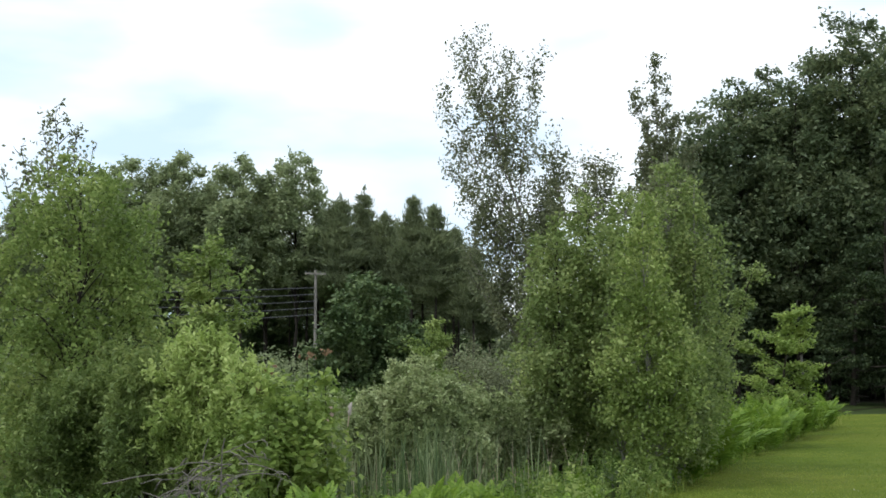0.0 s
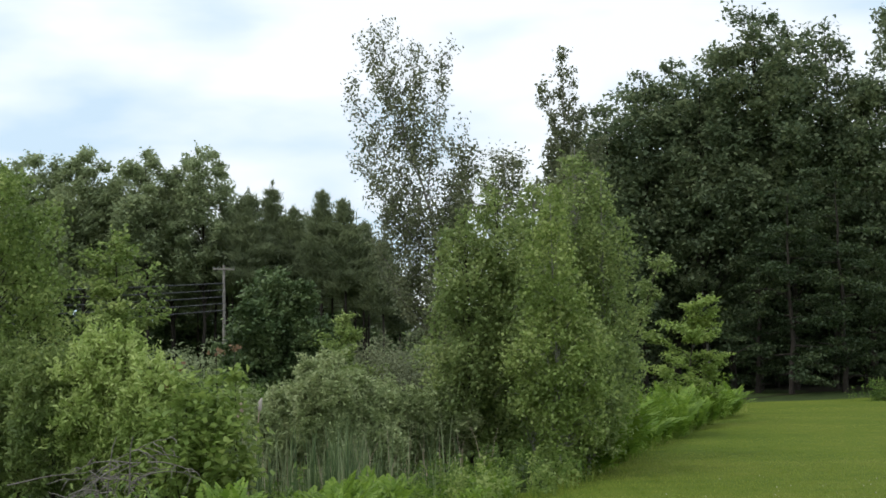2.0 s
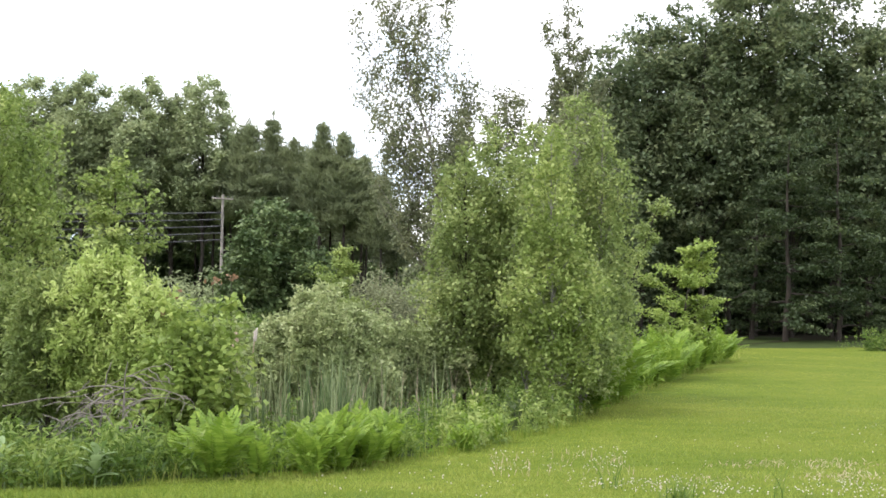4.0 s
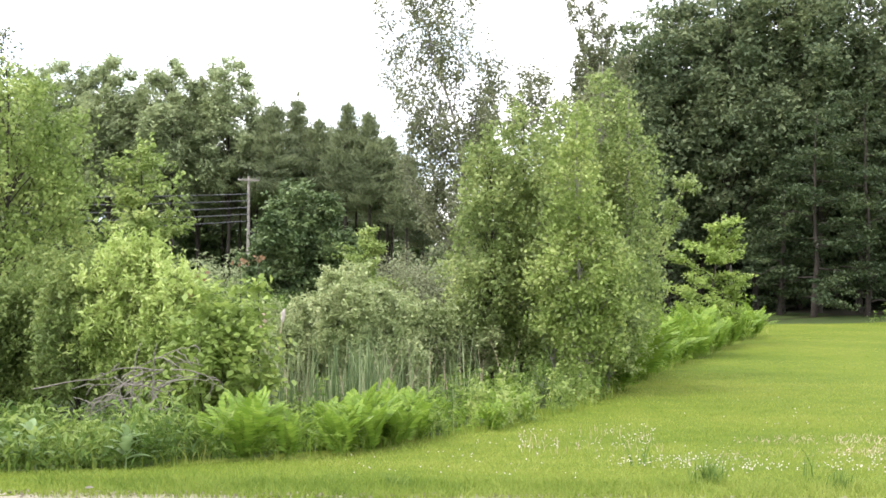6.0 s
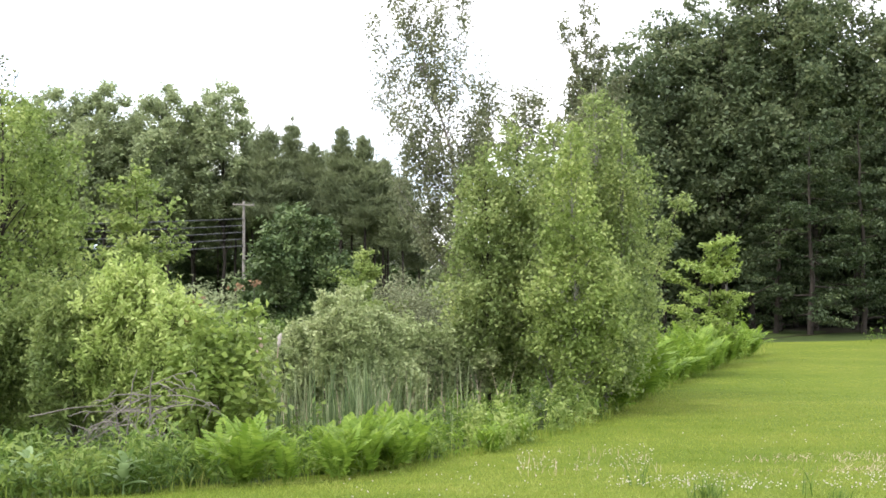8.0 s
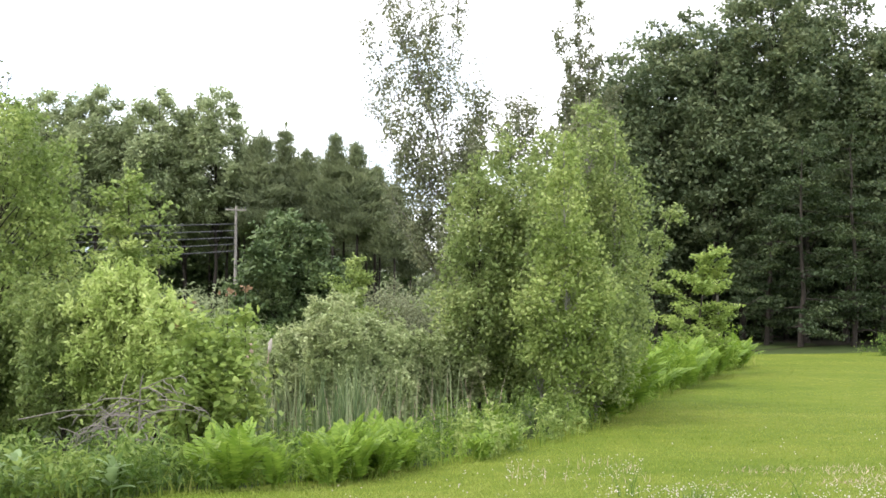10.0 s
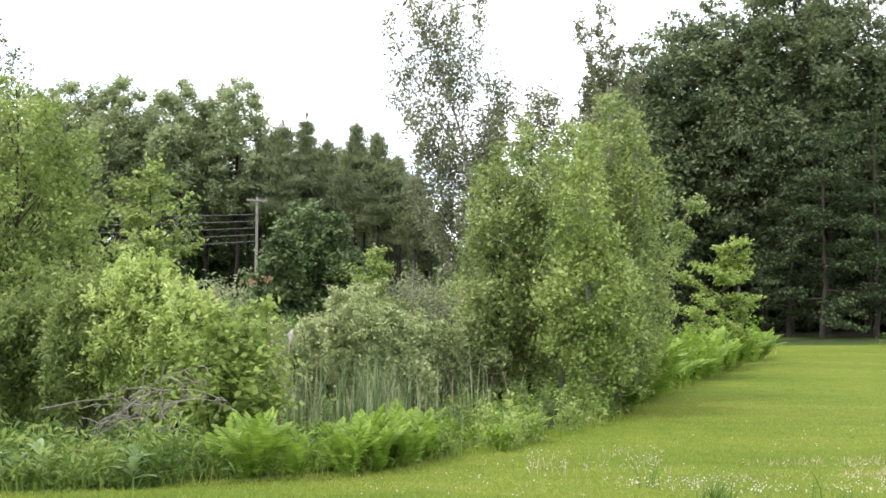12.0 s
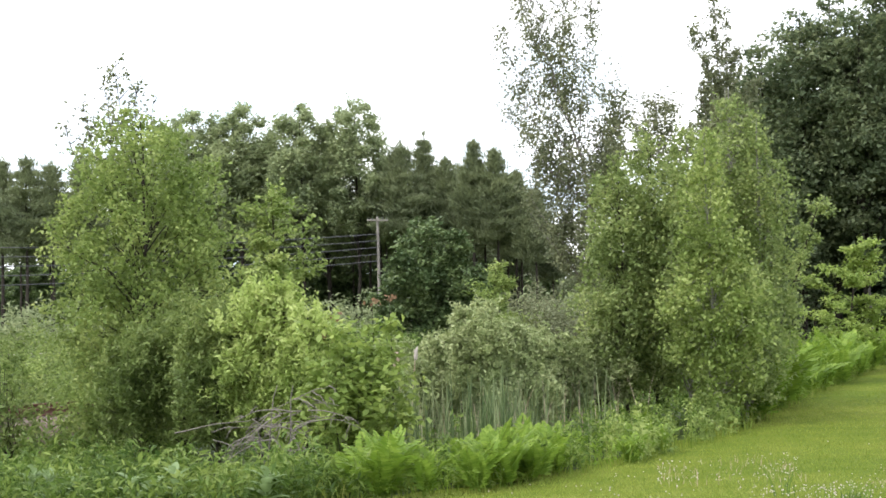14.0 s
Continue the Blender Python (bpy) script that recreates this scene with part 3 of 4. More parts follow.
# ---- the wood at the lawn's end ----
WOOD = "wood by the lawn"
for b, d, h, r, n, low in (
        (7.5, 77, 16.4, 2.5, 17000, 0.12), (8.9, 79, 18.9, 3.1, 20000, 0.2), (10.2, 80, 19.3, 3.1, 20000, 0.22), (11.3, 77, 18.0, 2.8, 18000, 0.22),
        (12.4, 79, 20.4, 3.1, 19000, 0.36), (13.4, 78, 22.3, 3.4, 21000, 0.36), (14.8, 80, 21.5, 3.5, 19000, 0.36), (16.3, 81, 22.2, 3.5, 14000, 0.36),
        (17.8, 79, 18.4, 3.2, 15000, 0.24), (19.4, 80, 23.2, 3.9, 18000, 0.22), (21.2, 82, 22.0, 3.9, 18000, 0.2), (7.2, 75, 11.4, 2.5, 14000, 0.08)):
    lobed_tree("maple_tree", at(b, d), h, ((0, r * 0.5), (low, r * 0.75), (0.4, r), (0.7, r * 0.95), (0.88, r * 0.66), (0.97, r * 0.3), (1, 0.2)), M_MAPLE, n, 0.25, M_BARK,
               "large dark green maple at the edge of the wood", group=WOOD, lobes=44, lobe=1.45, start=low, flat=0.5, sprays=16, droop=0.25, radius=0.2, tri=True, aspect=0.75, fine=0.19)
# Low maples behind the tall ones; canopy shade is in their leaf colour.
for b, d, h, r in ((9.4, 88, 12.6, 3.0), (11.2, 87, 13.4, 3.0), (13.2, 88, 12.6, 3.0), (15.4, 89, 13.0, 3.2), (17.4, 89, 13.0, 3.2), (19.6, 90, 13.0, 3.4)):
    lobed_tree("inner_maple_tree", at(b, d), h, ((0, r * 0.5), (0.1, r * 0.8), (0.4, r), (0.7, r * 0.95), (0.9, r * 0.6), (1, 0.2)), M_SHADED_MAPLE, 11000, 0.25, M_BARK,
               "low maple with shade-darkened leaves under the tall maples", group=WOOD, lobes=40, lobe=1.4, start=0.08, flat=0.5, sprays=15, droop=0.25, radius=0.16, tri=True, aspect=0.75)
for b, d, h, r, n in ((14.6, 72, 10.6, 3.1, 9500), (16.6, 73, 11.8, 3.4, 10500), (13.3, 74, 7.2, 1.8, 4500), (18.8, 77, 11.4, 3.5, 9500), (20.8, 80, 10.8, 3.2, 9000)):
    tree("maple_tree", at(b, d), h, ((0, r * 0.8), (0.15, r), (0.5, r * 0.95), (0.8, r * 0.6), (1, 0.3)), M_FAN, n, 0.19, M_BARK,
         "maple with drooping fans of shade-darkened leaves", group=WOOD, limbs=26, start=0.05, clump=0.62, flat=0.28, rise=0.2, droop=0.4, radius=0.16)
# Inner trees and undergrowth use the same shade-darkened leaf.
for i in range(30):
    b = 6.30 + (i % 15) * 1.12 + rng.uniform(-0.3, 0.3)
    lobed_tree("tree", at(b, (93 if i < 15 else 106) + rng.uniform(-3, 6)), rng.uniform(14, 18), ((0, 1.8), (0.1, 3.0), (0.6, 3.6), (0.9, 2.0), (1, 0.3)), M_SHADED_MAPLE, 3700, 0.68, M_BARK,
               "dark tree deep in the wood", group="inner wood", lobes=22, lobe=1.9, start=0.03 if i >= 15 else 0.14, sprays=10, tri=True)
for i in range(18):
    b = 6.98 + i * 0.95 + rng.uniform(-0.3, 0.3)
    shrub("shrub", at(b, 101 + rng.uniform(-4, 4)), rng.uniform(3.0, 5.0), 6.0, M_SHADED_MAPLE, 1600, 0.52, "dark undergrowth inside the wood", group="undergrowth", clump=0.8, stems=8)

# ---- middle distance ----
lobed_tree("dark_tree", at(-5.76, 58), 6.1, ((0, 1.4), (0.2, 2.25), (0.45, 2.5), (0.7, 2.2), (0.88, 1.4), (1, 0.3)), M_DARK, 26000, 0.19, M_BARK,
           "round dark green tree standing before the railway", lobes=52, lobe=0.75, start=0.06, sprays=14, aspect=0.65, fine=0.2)
tree("young_tree", at(-3.30, 48), 3.97, ((0, 0.5), (0.4, 0.9), (0.75, 0.7), (1, 0.15)), M_LEFT, 4600, 0.13, M_BARK,
     "young yellow-green tree beside the dark tree", limbs=22, start=0.15, clump=0.3)
for b, d, y in ((-2.15, 52, 0), (-1.47, 50, 0), (-0.66, 46, 0), (0.02, 52, 0), (0.71, 50, 0)):
    shrub("shrub", at(b, d), 3.3 if b < 0 else 3.0, 2.6, M_ASPEN, 4200, 0.12, "grey-green shrub in front of the pines", group="middle shrubs", clump=0.3, stems=12)
airy_tree("aspen_tree", at(1.1, 60), ((0, 0), (-0.1, 2.6), (-0.3, 5.2), (-0.7, 8.4), (-1.4, 10.8), (-2.0, 12.8)),
          ((-0.1, 2.6, -2.2, -0.5, 5.4), (-0.1, 2.8, -2.9, 0.3, 6.4), (-0.1, 3.2, -3.3, -0.3, 7.4), (-0.2, 3.8, -3.1, 0.5, 8.0), (-0.1, 3.2, -2.04, 0.6, 7.4), (-0.1, 3.6, 1.35, -0.5, 7.2), (-0.2, 4.4, -2.75, -0.3, 8.6), (-0.2, 4.6, 0.76, 0.6, 8.8), (-0.2, 5, -2.28, 0.6, 9), (-0.3, 5.4, 0.88, -0.5, 9.4),
           (-0.5, 6.6, -4.03, -0.5, 10.6), (-0.6, 7.4, 1.12, 0.7, 12.4), (-0.7, 8.2, -4.15, 0.4, 13.9), (-0.9, 9, -0.17, -0.6, 14.9), (-0.6, 7.2, 1.23, -0.2, 10.6), (-0.6, 7.6, -3.68, 0.2, 12),
           (-1.2, 10, -3.56, -0.3, 15.5), (-1.4, 10.6, -1.58, 0.3, 16), (-1.6, 11.2, -2.75, 0.2, 16.5), (-0.4, 6, 0.88, 0.2, 11.4), (-0.3, 5.6, -1.22, -0.8, 8.8), (-0.4, 6.3, -2.98, 0.9, 10)),
          25500, 0.15, M_ASPEN, M_POLE, "tall thin grey-green aspen with sparse leaves", radius=0.085, twig=1.55)
airy_tree("aspen_tree", at(6.3, 62), ((0, 0), (-0.1, 4.0), (-0.2, 8.0), (-0.5, 11.0)),
          ((-0.2, 7.0, -1.2, 0.4, 11.6), (-0.2, 8.0, 1.0, -0.3, 11.8), (-0.4, 9.4, -0.5, 0.0, 15.8), (-0.5, 10.4, -1.3, 0.2, 14.4), (-0.3, 8.6, 0.4, 0.2, 13.2), (-0.1, 6.0, 1.0, 0.2, 9.6), (-0.1, 6.0, -1.5, 0.2, 10.0),
           (-0.3, 8.4, -1.0, -0.4, 12.6), (-0.3, 9.0, 0.1, 0.4, 13.8), (-0.1, 5.0, 0.5, -0.3, 9.0), (-0.1, 5.0, -0.9, -0.3, 9.0)),
          12500, 0.16, M_ASPEN, M_POLE, "slender grey-green aspen behind the birches", radius=0.09, twig=1.0)
tree("alder_tree", at(3.70, 48), 9.5, ((0, 0.4), (0.4, 1.3), (0.7, 1.5), (0.9, 1.0), (1, 0.3)), M_ASPEN, 8500, 0.135, M_BARK_PALE,
     "grey-green alder with reddish top twigs", limbs=44, start=0.3, clump=0.4, rise=0.8)
lobed_tree("alder_tree", at(6.2, 50), 10.3, ((0, 0.4), (0.4, 1.0), (0.65, 1.2), (0.85, 0.8), (1, 0.15)), M_ASPEN, 8000, 0.14, M_BARK_PALE,
           "grey-green alder behind the birches", lobes=40, lobe=0.5, start=0.3, flat=1.0, sprays=9, fine=0.25)

# ---- birch clump at the lawn's edge ----
CL = "birch clump"
for b, d, h, r, n, mat, bark, words in (
        (1.95, 25.4, 5.05, 0.86, 15000, M_BIRCH, M_BARK, "leafy green birch in the clump"), (3.1, 26.0, 5.65, 0.88, 15000, M_BIRCH, M_BARK, "leafy green birch in the clump"),
        (4.5, 25.2, 5.45, 0.85, 13000, M_BIRCH, M_BARK_PALE, "leafy green birch in the clump"), (6.2, 26.6, 6.25, 0.78, 13000, M_BIRCH, M_BARK_PALE, "taller grey-green birch in the clump"),
        (7.35, 26.2, 5.6, 0.66, 11000, M_BIRCH, M_BARK_PALE, "taller grey-green birch in the clump"), (6.6, 24.0, 2.9, 0.62, 7000, M_BIRCH, M_BARK_PALE, "low green birch in the clump")):
    lobed_tree("birch_tree", at(b, d), h, ((0, r * 0.2), (0.16, r * 0.7), (0.3, r * 0.95), (0.5, r), (0.7, r * 0.88), (0.88, r * 0.55), (1, 0.1)), mat, n, 0.078, bark, words, group=CL,
               lobes=60, lobe=0.36, start=0.17, flat=1.0, sprays=12, droop=0.5, radius=0.035, aspect=0.65, fine=0.26, up=0.3)
lobed_tree("birch_tree", at(5.45, 23), 4.95, ((0, 0.2), (0.17, 0.6), (0.3, 0.76), (0.42, 0.74), (0.65, 0.55), (0.85, 0.32), (1, 0.06)), M_TIP, 15000, 0.074, M_BARK_PALE,
           "young birch with a bright green pointed top", group=CL, lobes=64, lobe=0.32, start=0.17, flat=1.1, sprays=12, droop=0.5, radius=0.03, aspect=0.65, fine=0.26, up=0.3)
tree("maple_sapling", at(10.4, 40), 3.75, ((0, 0.5), (0.2, 1.35), (0.45, 1.25), (0.75, 0.75), (1, 0.15)), M_YOUNG, 5600, 0.125, M_BARK,
     "bright yellow-green maple sapling with spreading limbs", category="sapling", limbs=20, start=0.16, clump=0.24, flat=0.4, rise=0.7, lean=(0.5, 0))

# ---- left side: birch, willows, saplings ----
lobed_tree("birch_tree", at(-17.35, 24), 6.15, ((0, 1.2), (0.15, 1.6), (0.4, 1.65), (0.66, 1.55), (0.84, 1.3), (0.93, 0.95), (1, 0.3)), M_LEFT, 36000, 0.088, M_BARK,
           "broad light green birch with a sparse top", lobes=110, lobe=0.45, start=0.06, flat=0.9, sprays=13, droop=0.3, aspect=0.6, fine=0.25, up=0.35)
airy_tree("poplar_tree", at(-18.0, 25), ((0, 0), (0.0, 3.0), (0.0, 5.0)), ((0.0, 4.4, -0.15, 0.1, 7.1), (0.0, 4.2, -0.75, 0.2, 6.5), (0.0, 4.4, 0.6, -0.1, 6.5), (0.0, 4.0, -1.1, 0.0, 6.0), (0.0, 4.6, 0.25, 0.2, 6.8), (0.0, 4.2, -0.4, 0.3, 6.8)),
          1700, 0.09, M_ASPEN, M_BARK, "thin poplar whose sparse top stands above the birch", radius=0.03, twig=0.6, gap=0.14)
tree("alder_sapling", at(-12.39, 30), 5.06, ((0, 0.5), (0.3, 0.8), (0.6, 1.0), (0.85, 0.5), (1, 0.1)), M_LEFT, 6000, 0.12, M_BARK,
     "slim alder sapling with upright shoots", category="sapling", limbs=26, start=0.2, clump=0.3, rise=0.9)
for b, d, h, r, mat, n, words in (
        (-12.9, 18.7, 2.86, 0.6, M_LIME, 9000, "pale yellow-green willow bush in full leaf"), (-11.95, 18.5, 2.76, 0.6, M_LIME, 8500, "pale yellow-green willow bush in full leaf"),
        (-11.05, 18.2, 2.42, 0.55, M_LIME, 7500, "pale yellow-green willow bush in full leaf"), (-14.5, 18.9, 2.55, 0.62, M_WILLOW, 8500, "green willow bush before the birch"),
        (-15.9, 20.5, 2.75, 0.8, M_WILLOW, 11000, "green willow bush before the birch"), (-17.5, 20.0, 2.15, 0.65, M_WILLOW, 8500, "green willow bush before the birch")):
    lobed_tree("willow_shrub", at(b, d), h, ((0, r * 0.5), (0.3, r * 0.85), (0.6, r), (0.8, r * 0.8), (0.93, r * 0.5), (1, 0.1)), mat, n, 0.088, M_BARK, words, category="shrub",
               group="willow bushes", lobes=34, lobe=0.30, start=0.3, flat=1.15, sprays=11, aspect=0.36, fine=0.18, up=0.2, droop=-0.5, radius=0.03, shoots=0.3)
shrub("willow_shrub", at(-22.70, 22), 2.61, 0.6, M_WILLOW, 2240, 0.118, "green willow bush beside the track", aspect=0.34, stems=14, clump=0.2, up=0.3)
shrub("young_maple", at(-8.62, 17.5), 2.34, 1.0, M_YOUNG, 2900, 0.105, "young maple with red-tinged new leaves", category="sapling", aspect=0.7, stems=11, clump=0.12, up=0.6, low=0.35, dome=0.35)
shrub("young_maple", at(-9.74, 17.2), 2.05, 0.8, M_YOUNG, 1600, 0.105, "young maple with light green leaves", category="sapling", aspect=0.7, stems=7, clump=0.14, up=0.6, low=0.35, dome=0.35)
for b, d, h, w in ((-9.85, 32, 2.3, 2.0), (-8.40, 34, 2.2, 2.0), (-10.96, 30, 2.4, 1.8), (-7.16, 36, 2.0, 2.2)):
    shrub("shrub", at(b, d), h, w, M_WEED, 4000, 0.11, "leafy green shrub in the marsh", group="marsh shrubs", aspect=0.45, clump=0.25)

# ---- silver willows and cattails in the wet dip ----
for b, d, h, w, n in ((-3.70, 22.6, 2.62, 1.25, 9000), (-4.78, 23.8, 2.30, 1.1, 6500), (-2.55, 23.4, 2.15, 1.15, 7000), (-5.91, 24.5, 1.95, 1.2, 5500),
                      (-1.58, 24.2, 2.01, 0.9, 5500), (-0.44, 24.6, 1.88, 0.9, 5500), (0.83, 25, 1.83, 1.0, 5500), (-3.30, 22.4, 1.54, 0.8, 4500),
                      (-1.92, 22.6, 1.44, 0.7, 3500), (-7.16, 24.5, 1.95, 1.1, 5500), (-6.4, 23.2, 1.6, 0.9, 4500), (-7.9, 23.6, 1.6, 0.9, 4500)):
    r = w * 0.62
    lobed_tree("silver_willow", at(b, d), h, ((0, r * 0.4), (0.4, r * 0.8), (0.65, r), (0.85, r * 0.75), (1, 0.1)), M_SILVER, n * 9 // 8, 0.082, M_BARK,
               "silvery grey-green willow among the cattails", category="shrub", group="silver willows", lobes=26, lobe=0.27, start=0.38, flat=0.95, sprays=11, aspect=0.4,
               fine=0.18, up=0.3, droop=-0.3, radius=0.025, shoots=0.16)


# ---- far woods closing the view behind the tree row ----
def leaf_bank(name, label, bearings, dists, tops, count, size, leaf, aspect=0.6, z_pow=1.0):
    b = rng.uniform(bearings[0], bearings[1], count)
    d = rng.uniform(dists[0], dists[1], count)
    x, y = d * np.tan(np.radians(b)), d
    lump = 0.72 + 0.28 * np.sin(b * 2.1 + np.sin(b * 0.9) * 2) * np.cos(d * 0.31 + b)
    z = ground_z(x, y) + rng.random(count) ** z_pow * rng.uniform(tops[0], tops[1], count) * lump
    v, f = leaf_arrays(np.column_stack((x, y, z)), size, aspect, 0.4)
    return tagged(mesh_object(name, v, f, leaf), label, "woods", kind="stuff")


leaf_bank("far_woods", "dark green woods beyond the tree row", (-18.65, -1.25), (160, 185), (7.5, 11), 14000, 0.95, M_PINE)
leaf_bank("far_woods", "dark green woods beyond the tree row", (0.02, 9.45), (150, 180), (9, 14), 8000, 0.95, M_PINE)
leaf_bank("far_woods", "low green woods beyond the railway", (-24.02, -18.24), (160, 185), (7, 9), 6000, 0.9, M_PINE)
leaf_bank("far_woods", "low dark woods beyond the railway", (-1.35, 0.14), (156, 176), (5.5, 8.0), 2600, 0.9, M_PINE)
leaf_bank("marsh_growth", "tangled green growth covering the marsh", (-11.40, 7.43), (30, 62), (0.9, 1.9), 20000, 0.17, M_WEED, 0.35)
leaf_bank("marsh_growth", "tangled green growth beside the railway", (-24.02, -11.40), (34, 90), (0.4, 1.1), 15000, 0.18, M_WILLOW, 0.4)
for b, d, h, w in ((-24.5, 40, 1.9, 2.4), (-22.0, 46, 1.6, 2.6), (-19.8, 40, 1.5, 1.8), (-18.0, 52, 2.4, 3.0), (-21.0, 62, 2.2, 3.5), (-24.0, 66, 2.4, 4.0)):
    shrub("shrub", at(b, d), h, w, M_LEFT, 2200, 0.14, "leafy green bush beyond the railway", group="bushes beyond the railway", stems=12, clump=0.25)

leaf_bank("wood_depths", "dark green depths of the wood", (6.75, 22.12), (108, 124), (6, 9), 9000, 0.75, M_SHADED_MAPLE)

# ---- utility pole and wires ----
POLE = at(-7.97, 115)
pole_top = 10.00
pole = thing("utility_pole", (POLE[0], POLE[1], gz(POLE)), "weathered wooden utility pole with one crossarm", "pole")
v, f = tube(np.array([(0, 0, pole_top * k) for k in (0, 0.3, 0.7, 1.0)]), (0.15, 0.135, 0.115, 0.10), 10)
mesh_object("post", v, f, M_POLE, pole, smooth=True)
bm = bmesh.new()
bmesh.ops.create_cube(bm, size=1.0, matrix=Matrix.Translation((0, -0.15, pole_top - 0.32)) @ Matrix.Rotation(0.04, 4, "Y") @ Matrix.Diagonal((1.75, 0.11, 0.13, 1)))
bmesh.ops.bevel(bm, geom=bm.edges[:], offset=0.012, segments=1, affect="EDGES")
part("crossarm", bm, M_POLE, pole)
for k in (-0.78, -0.45, 0.45, 0.78):
    v, f = tube(np.array(((k, -0.15, pole_top - 0.27), (k, -0.15, pole_top - 0.18), (k, -0.15, pole_top - 0.10))), (0.02, 0.05, 0.03), 7)
    mesh_object("insulator", v, f, M_WIRE, pole)
for k in range(5):
    z1 = 8.52 - 0.55 * k
    s = np.linspace(0, 1, 14)
    end = at(-25.72, 108)
    line = np.column_stack((POLE[0] + (end[0] - POLE[0]) * s, POLE[1] - 0.2 + (end[1] - POLE[1]) * s, z1 - 1.6 * (s - s ** 2) - (0.3 + 0.25 * k) * s))
    v, f = tube(line, np.full(14, 0.034), 4)
    tagged(mesh_object("overhead_wire", v, f, M_WIRE, smooth=True), "dark cable hung from the wooden pole", "wire", "overhead wires")

# ---- railway ----
TRACK = [np.array((-32.5, 4.0)), np.array((-19.5, 16.5))]
heading, p = 31.0, at(-19.4, 29.5)
while p[1] < 135:
    TRACK.append(p)
    p = p + 3.0 * np.array((math.sin(radians(heading)), math.cos(radians(heading))))
    heading -= 1.65
TRACK = np.array(TRACK)
run = np.concatenate(((0,), np.cumsum(np.linalg.norm(np.diff(TRACK, axis=0), axis=1))))


def on_track(s, off=0.0):
    x, y = np.interp(s, run, TRACK[:, 0]), np.interp(s, run, TRACK[:, 1])
    x2, y2 = np.interp(s + 0.2, run, TRACK[:, 0]), np.interp(s + 0.2, run, TRACK[:, 1])
    a = math.atan2(y2 - y, x2 - x)
    return np.array((x + off * math.sin(a), y - off * math.cos(a))), a


def swept(profile, lo, hi, step):
    """A closed profile of (offset, height) carried along the track."""
    rings = []
    for s in np.arange(lo, hi, step):
        rings.append([(*on_track(s, o)[0], z) for o, z in profile])
    k = len(profile)
    v = np.array(rings).reshape(-1, 3)
    f = [(i * k + j, i * k + (j + 1) % k, (i + 1) * k + (j + 1) % k, (i + 1) * k + j) for i in range(len(rings) - 1) for j in range(k)]
    return v, np.array(f)


RUN = run[-1] - 1
v, f = swept(((-3.2, -0.55), (-1.6, 0.03), (1.6, 0.03), (3.2, -0.55)), 0, RUN, 1.0)
tagged(mesh_object("railway_bed", v, f, M_BALLAST), "brown stone ballast bed of the railway", "railway bed", kind="structure")
rail = lambda c: ((c - 0.065, 0.04), (c - 0.065, 0.06), (c - 0.012, 0.08), (c - 0.012, 0.16), (c - 0.036, 0.17), (c - 0.036, 0.20),
                  (c + 0.036, 0.20), (c + 0.036, 0.17), (c + 0.012, 0.16), (c + 0.012, 0.08), (c + 0.065, 0.06), (c + 0.065, 0.04))
for c in (-0.7175, 0.7175):
    v, f = swept(rail(c), 0, RUN, 1.0)
    tagged(mesh_object("rail", v, f, M_RUST), "rusty steel rail lying on wooden ties", "rail", "railway rails")
tie_mesh = None
for i in range(60):
    q, a = on_track(14 + i * 0.6)
    if tie_mesh is None:
        bm = bmesh.new()
        bmesh.ops.create_cube(bm, size=1.0, matrix=Matrix.Diagonal((0.22, 2.55, 0.16, 1)))
        bmesh.ops.bevel(bm, geom=bm.edges[:], offset=0.015, segments=1, affect="EDGES")
        tie_mesh = bpy.data.meshes.new("railway_tie")
        bm.to_mesh(tie_mesh)
        bm.free()
        tie_mesh.materials.append(M_TIE)
    t = new("railway_tie", tie_mesh)
    t.matrix_world = pose(q[0], q[1], -0.035, 0, 0, math.degrees(a))
    tagged(t, "dark weathered wooden tie set in ballast", "railway tie", "railway ties")
v, f = joined([leaf_arrays(np.array([(*on_track(rng.uniform(10, 40), rng.uniform(-1.6, 1.6))[0], 0.03 + rng.uniform(0, 0.03)) for _ in range(2500)]), 0.07, 0.9, 0.3)])
tagged(mesh_object("ballast_stones", v, f, M_BALLAST), "loose brown ballast stones", "stones", kind="stuff")

# sandy lane beyond the railway
lane = [at(b, d) for b, d in ((-30, 74), (-24, 82), (-20, 86), (-16, 92), (-13, 100))]
v = np.array([(p[0], p[1] + o, gz((p[0], p[1])) + 0.06) for p in lane for o in (-1.6, 1.6)])
f = np.array([(2 * i, 2 * i + 2, 2 * i + 3, 2 * i + 1) for i in range(len(lane) - 1)])
tagged(mesh_object("lane", v, f, M_SAND), "pale sandy lane beyond the railway", "lane", kind="structure")

# litter sheet under the wood, its near-black colour standing in for the shade there
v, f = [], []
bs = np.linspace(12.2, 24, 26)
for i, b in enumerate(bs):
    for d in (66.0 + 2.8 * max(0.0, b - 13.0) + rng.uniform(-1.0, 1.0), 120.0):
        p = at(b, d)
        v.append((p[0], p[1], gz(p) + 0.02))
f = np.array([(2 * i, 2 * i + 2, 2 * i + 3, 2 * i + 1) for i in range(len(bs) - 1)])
tagged(mesh_object("wood_floor", np.array(v), f, M_SHADED_LITTER), "leaf litter under the maples, darkened to stand in for shade", "ground", kind="structure")

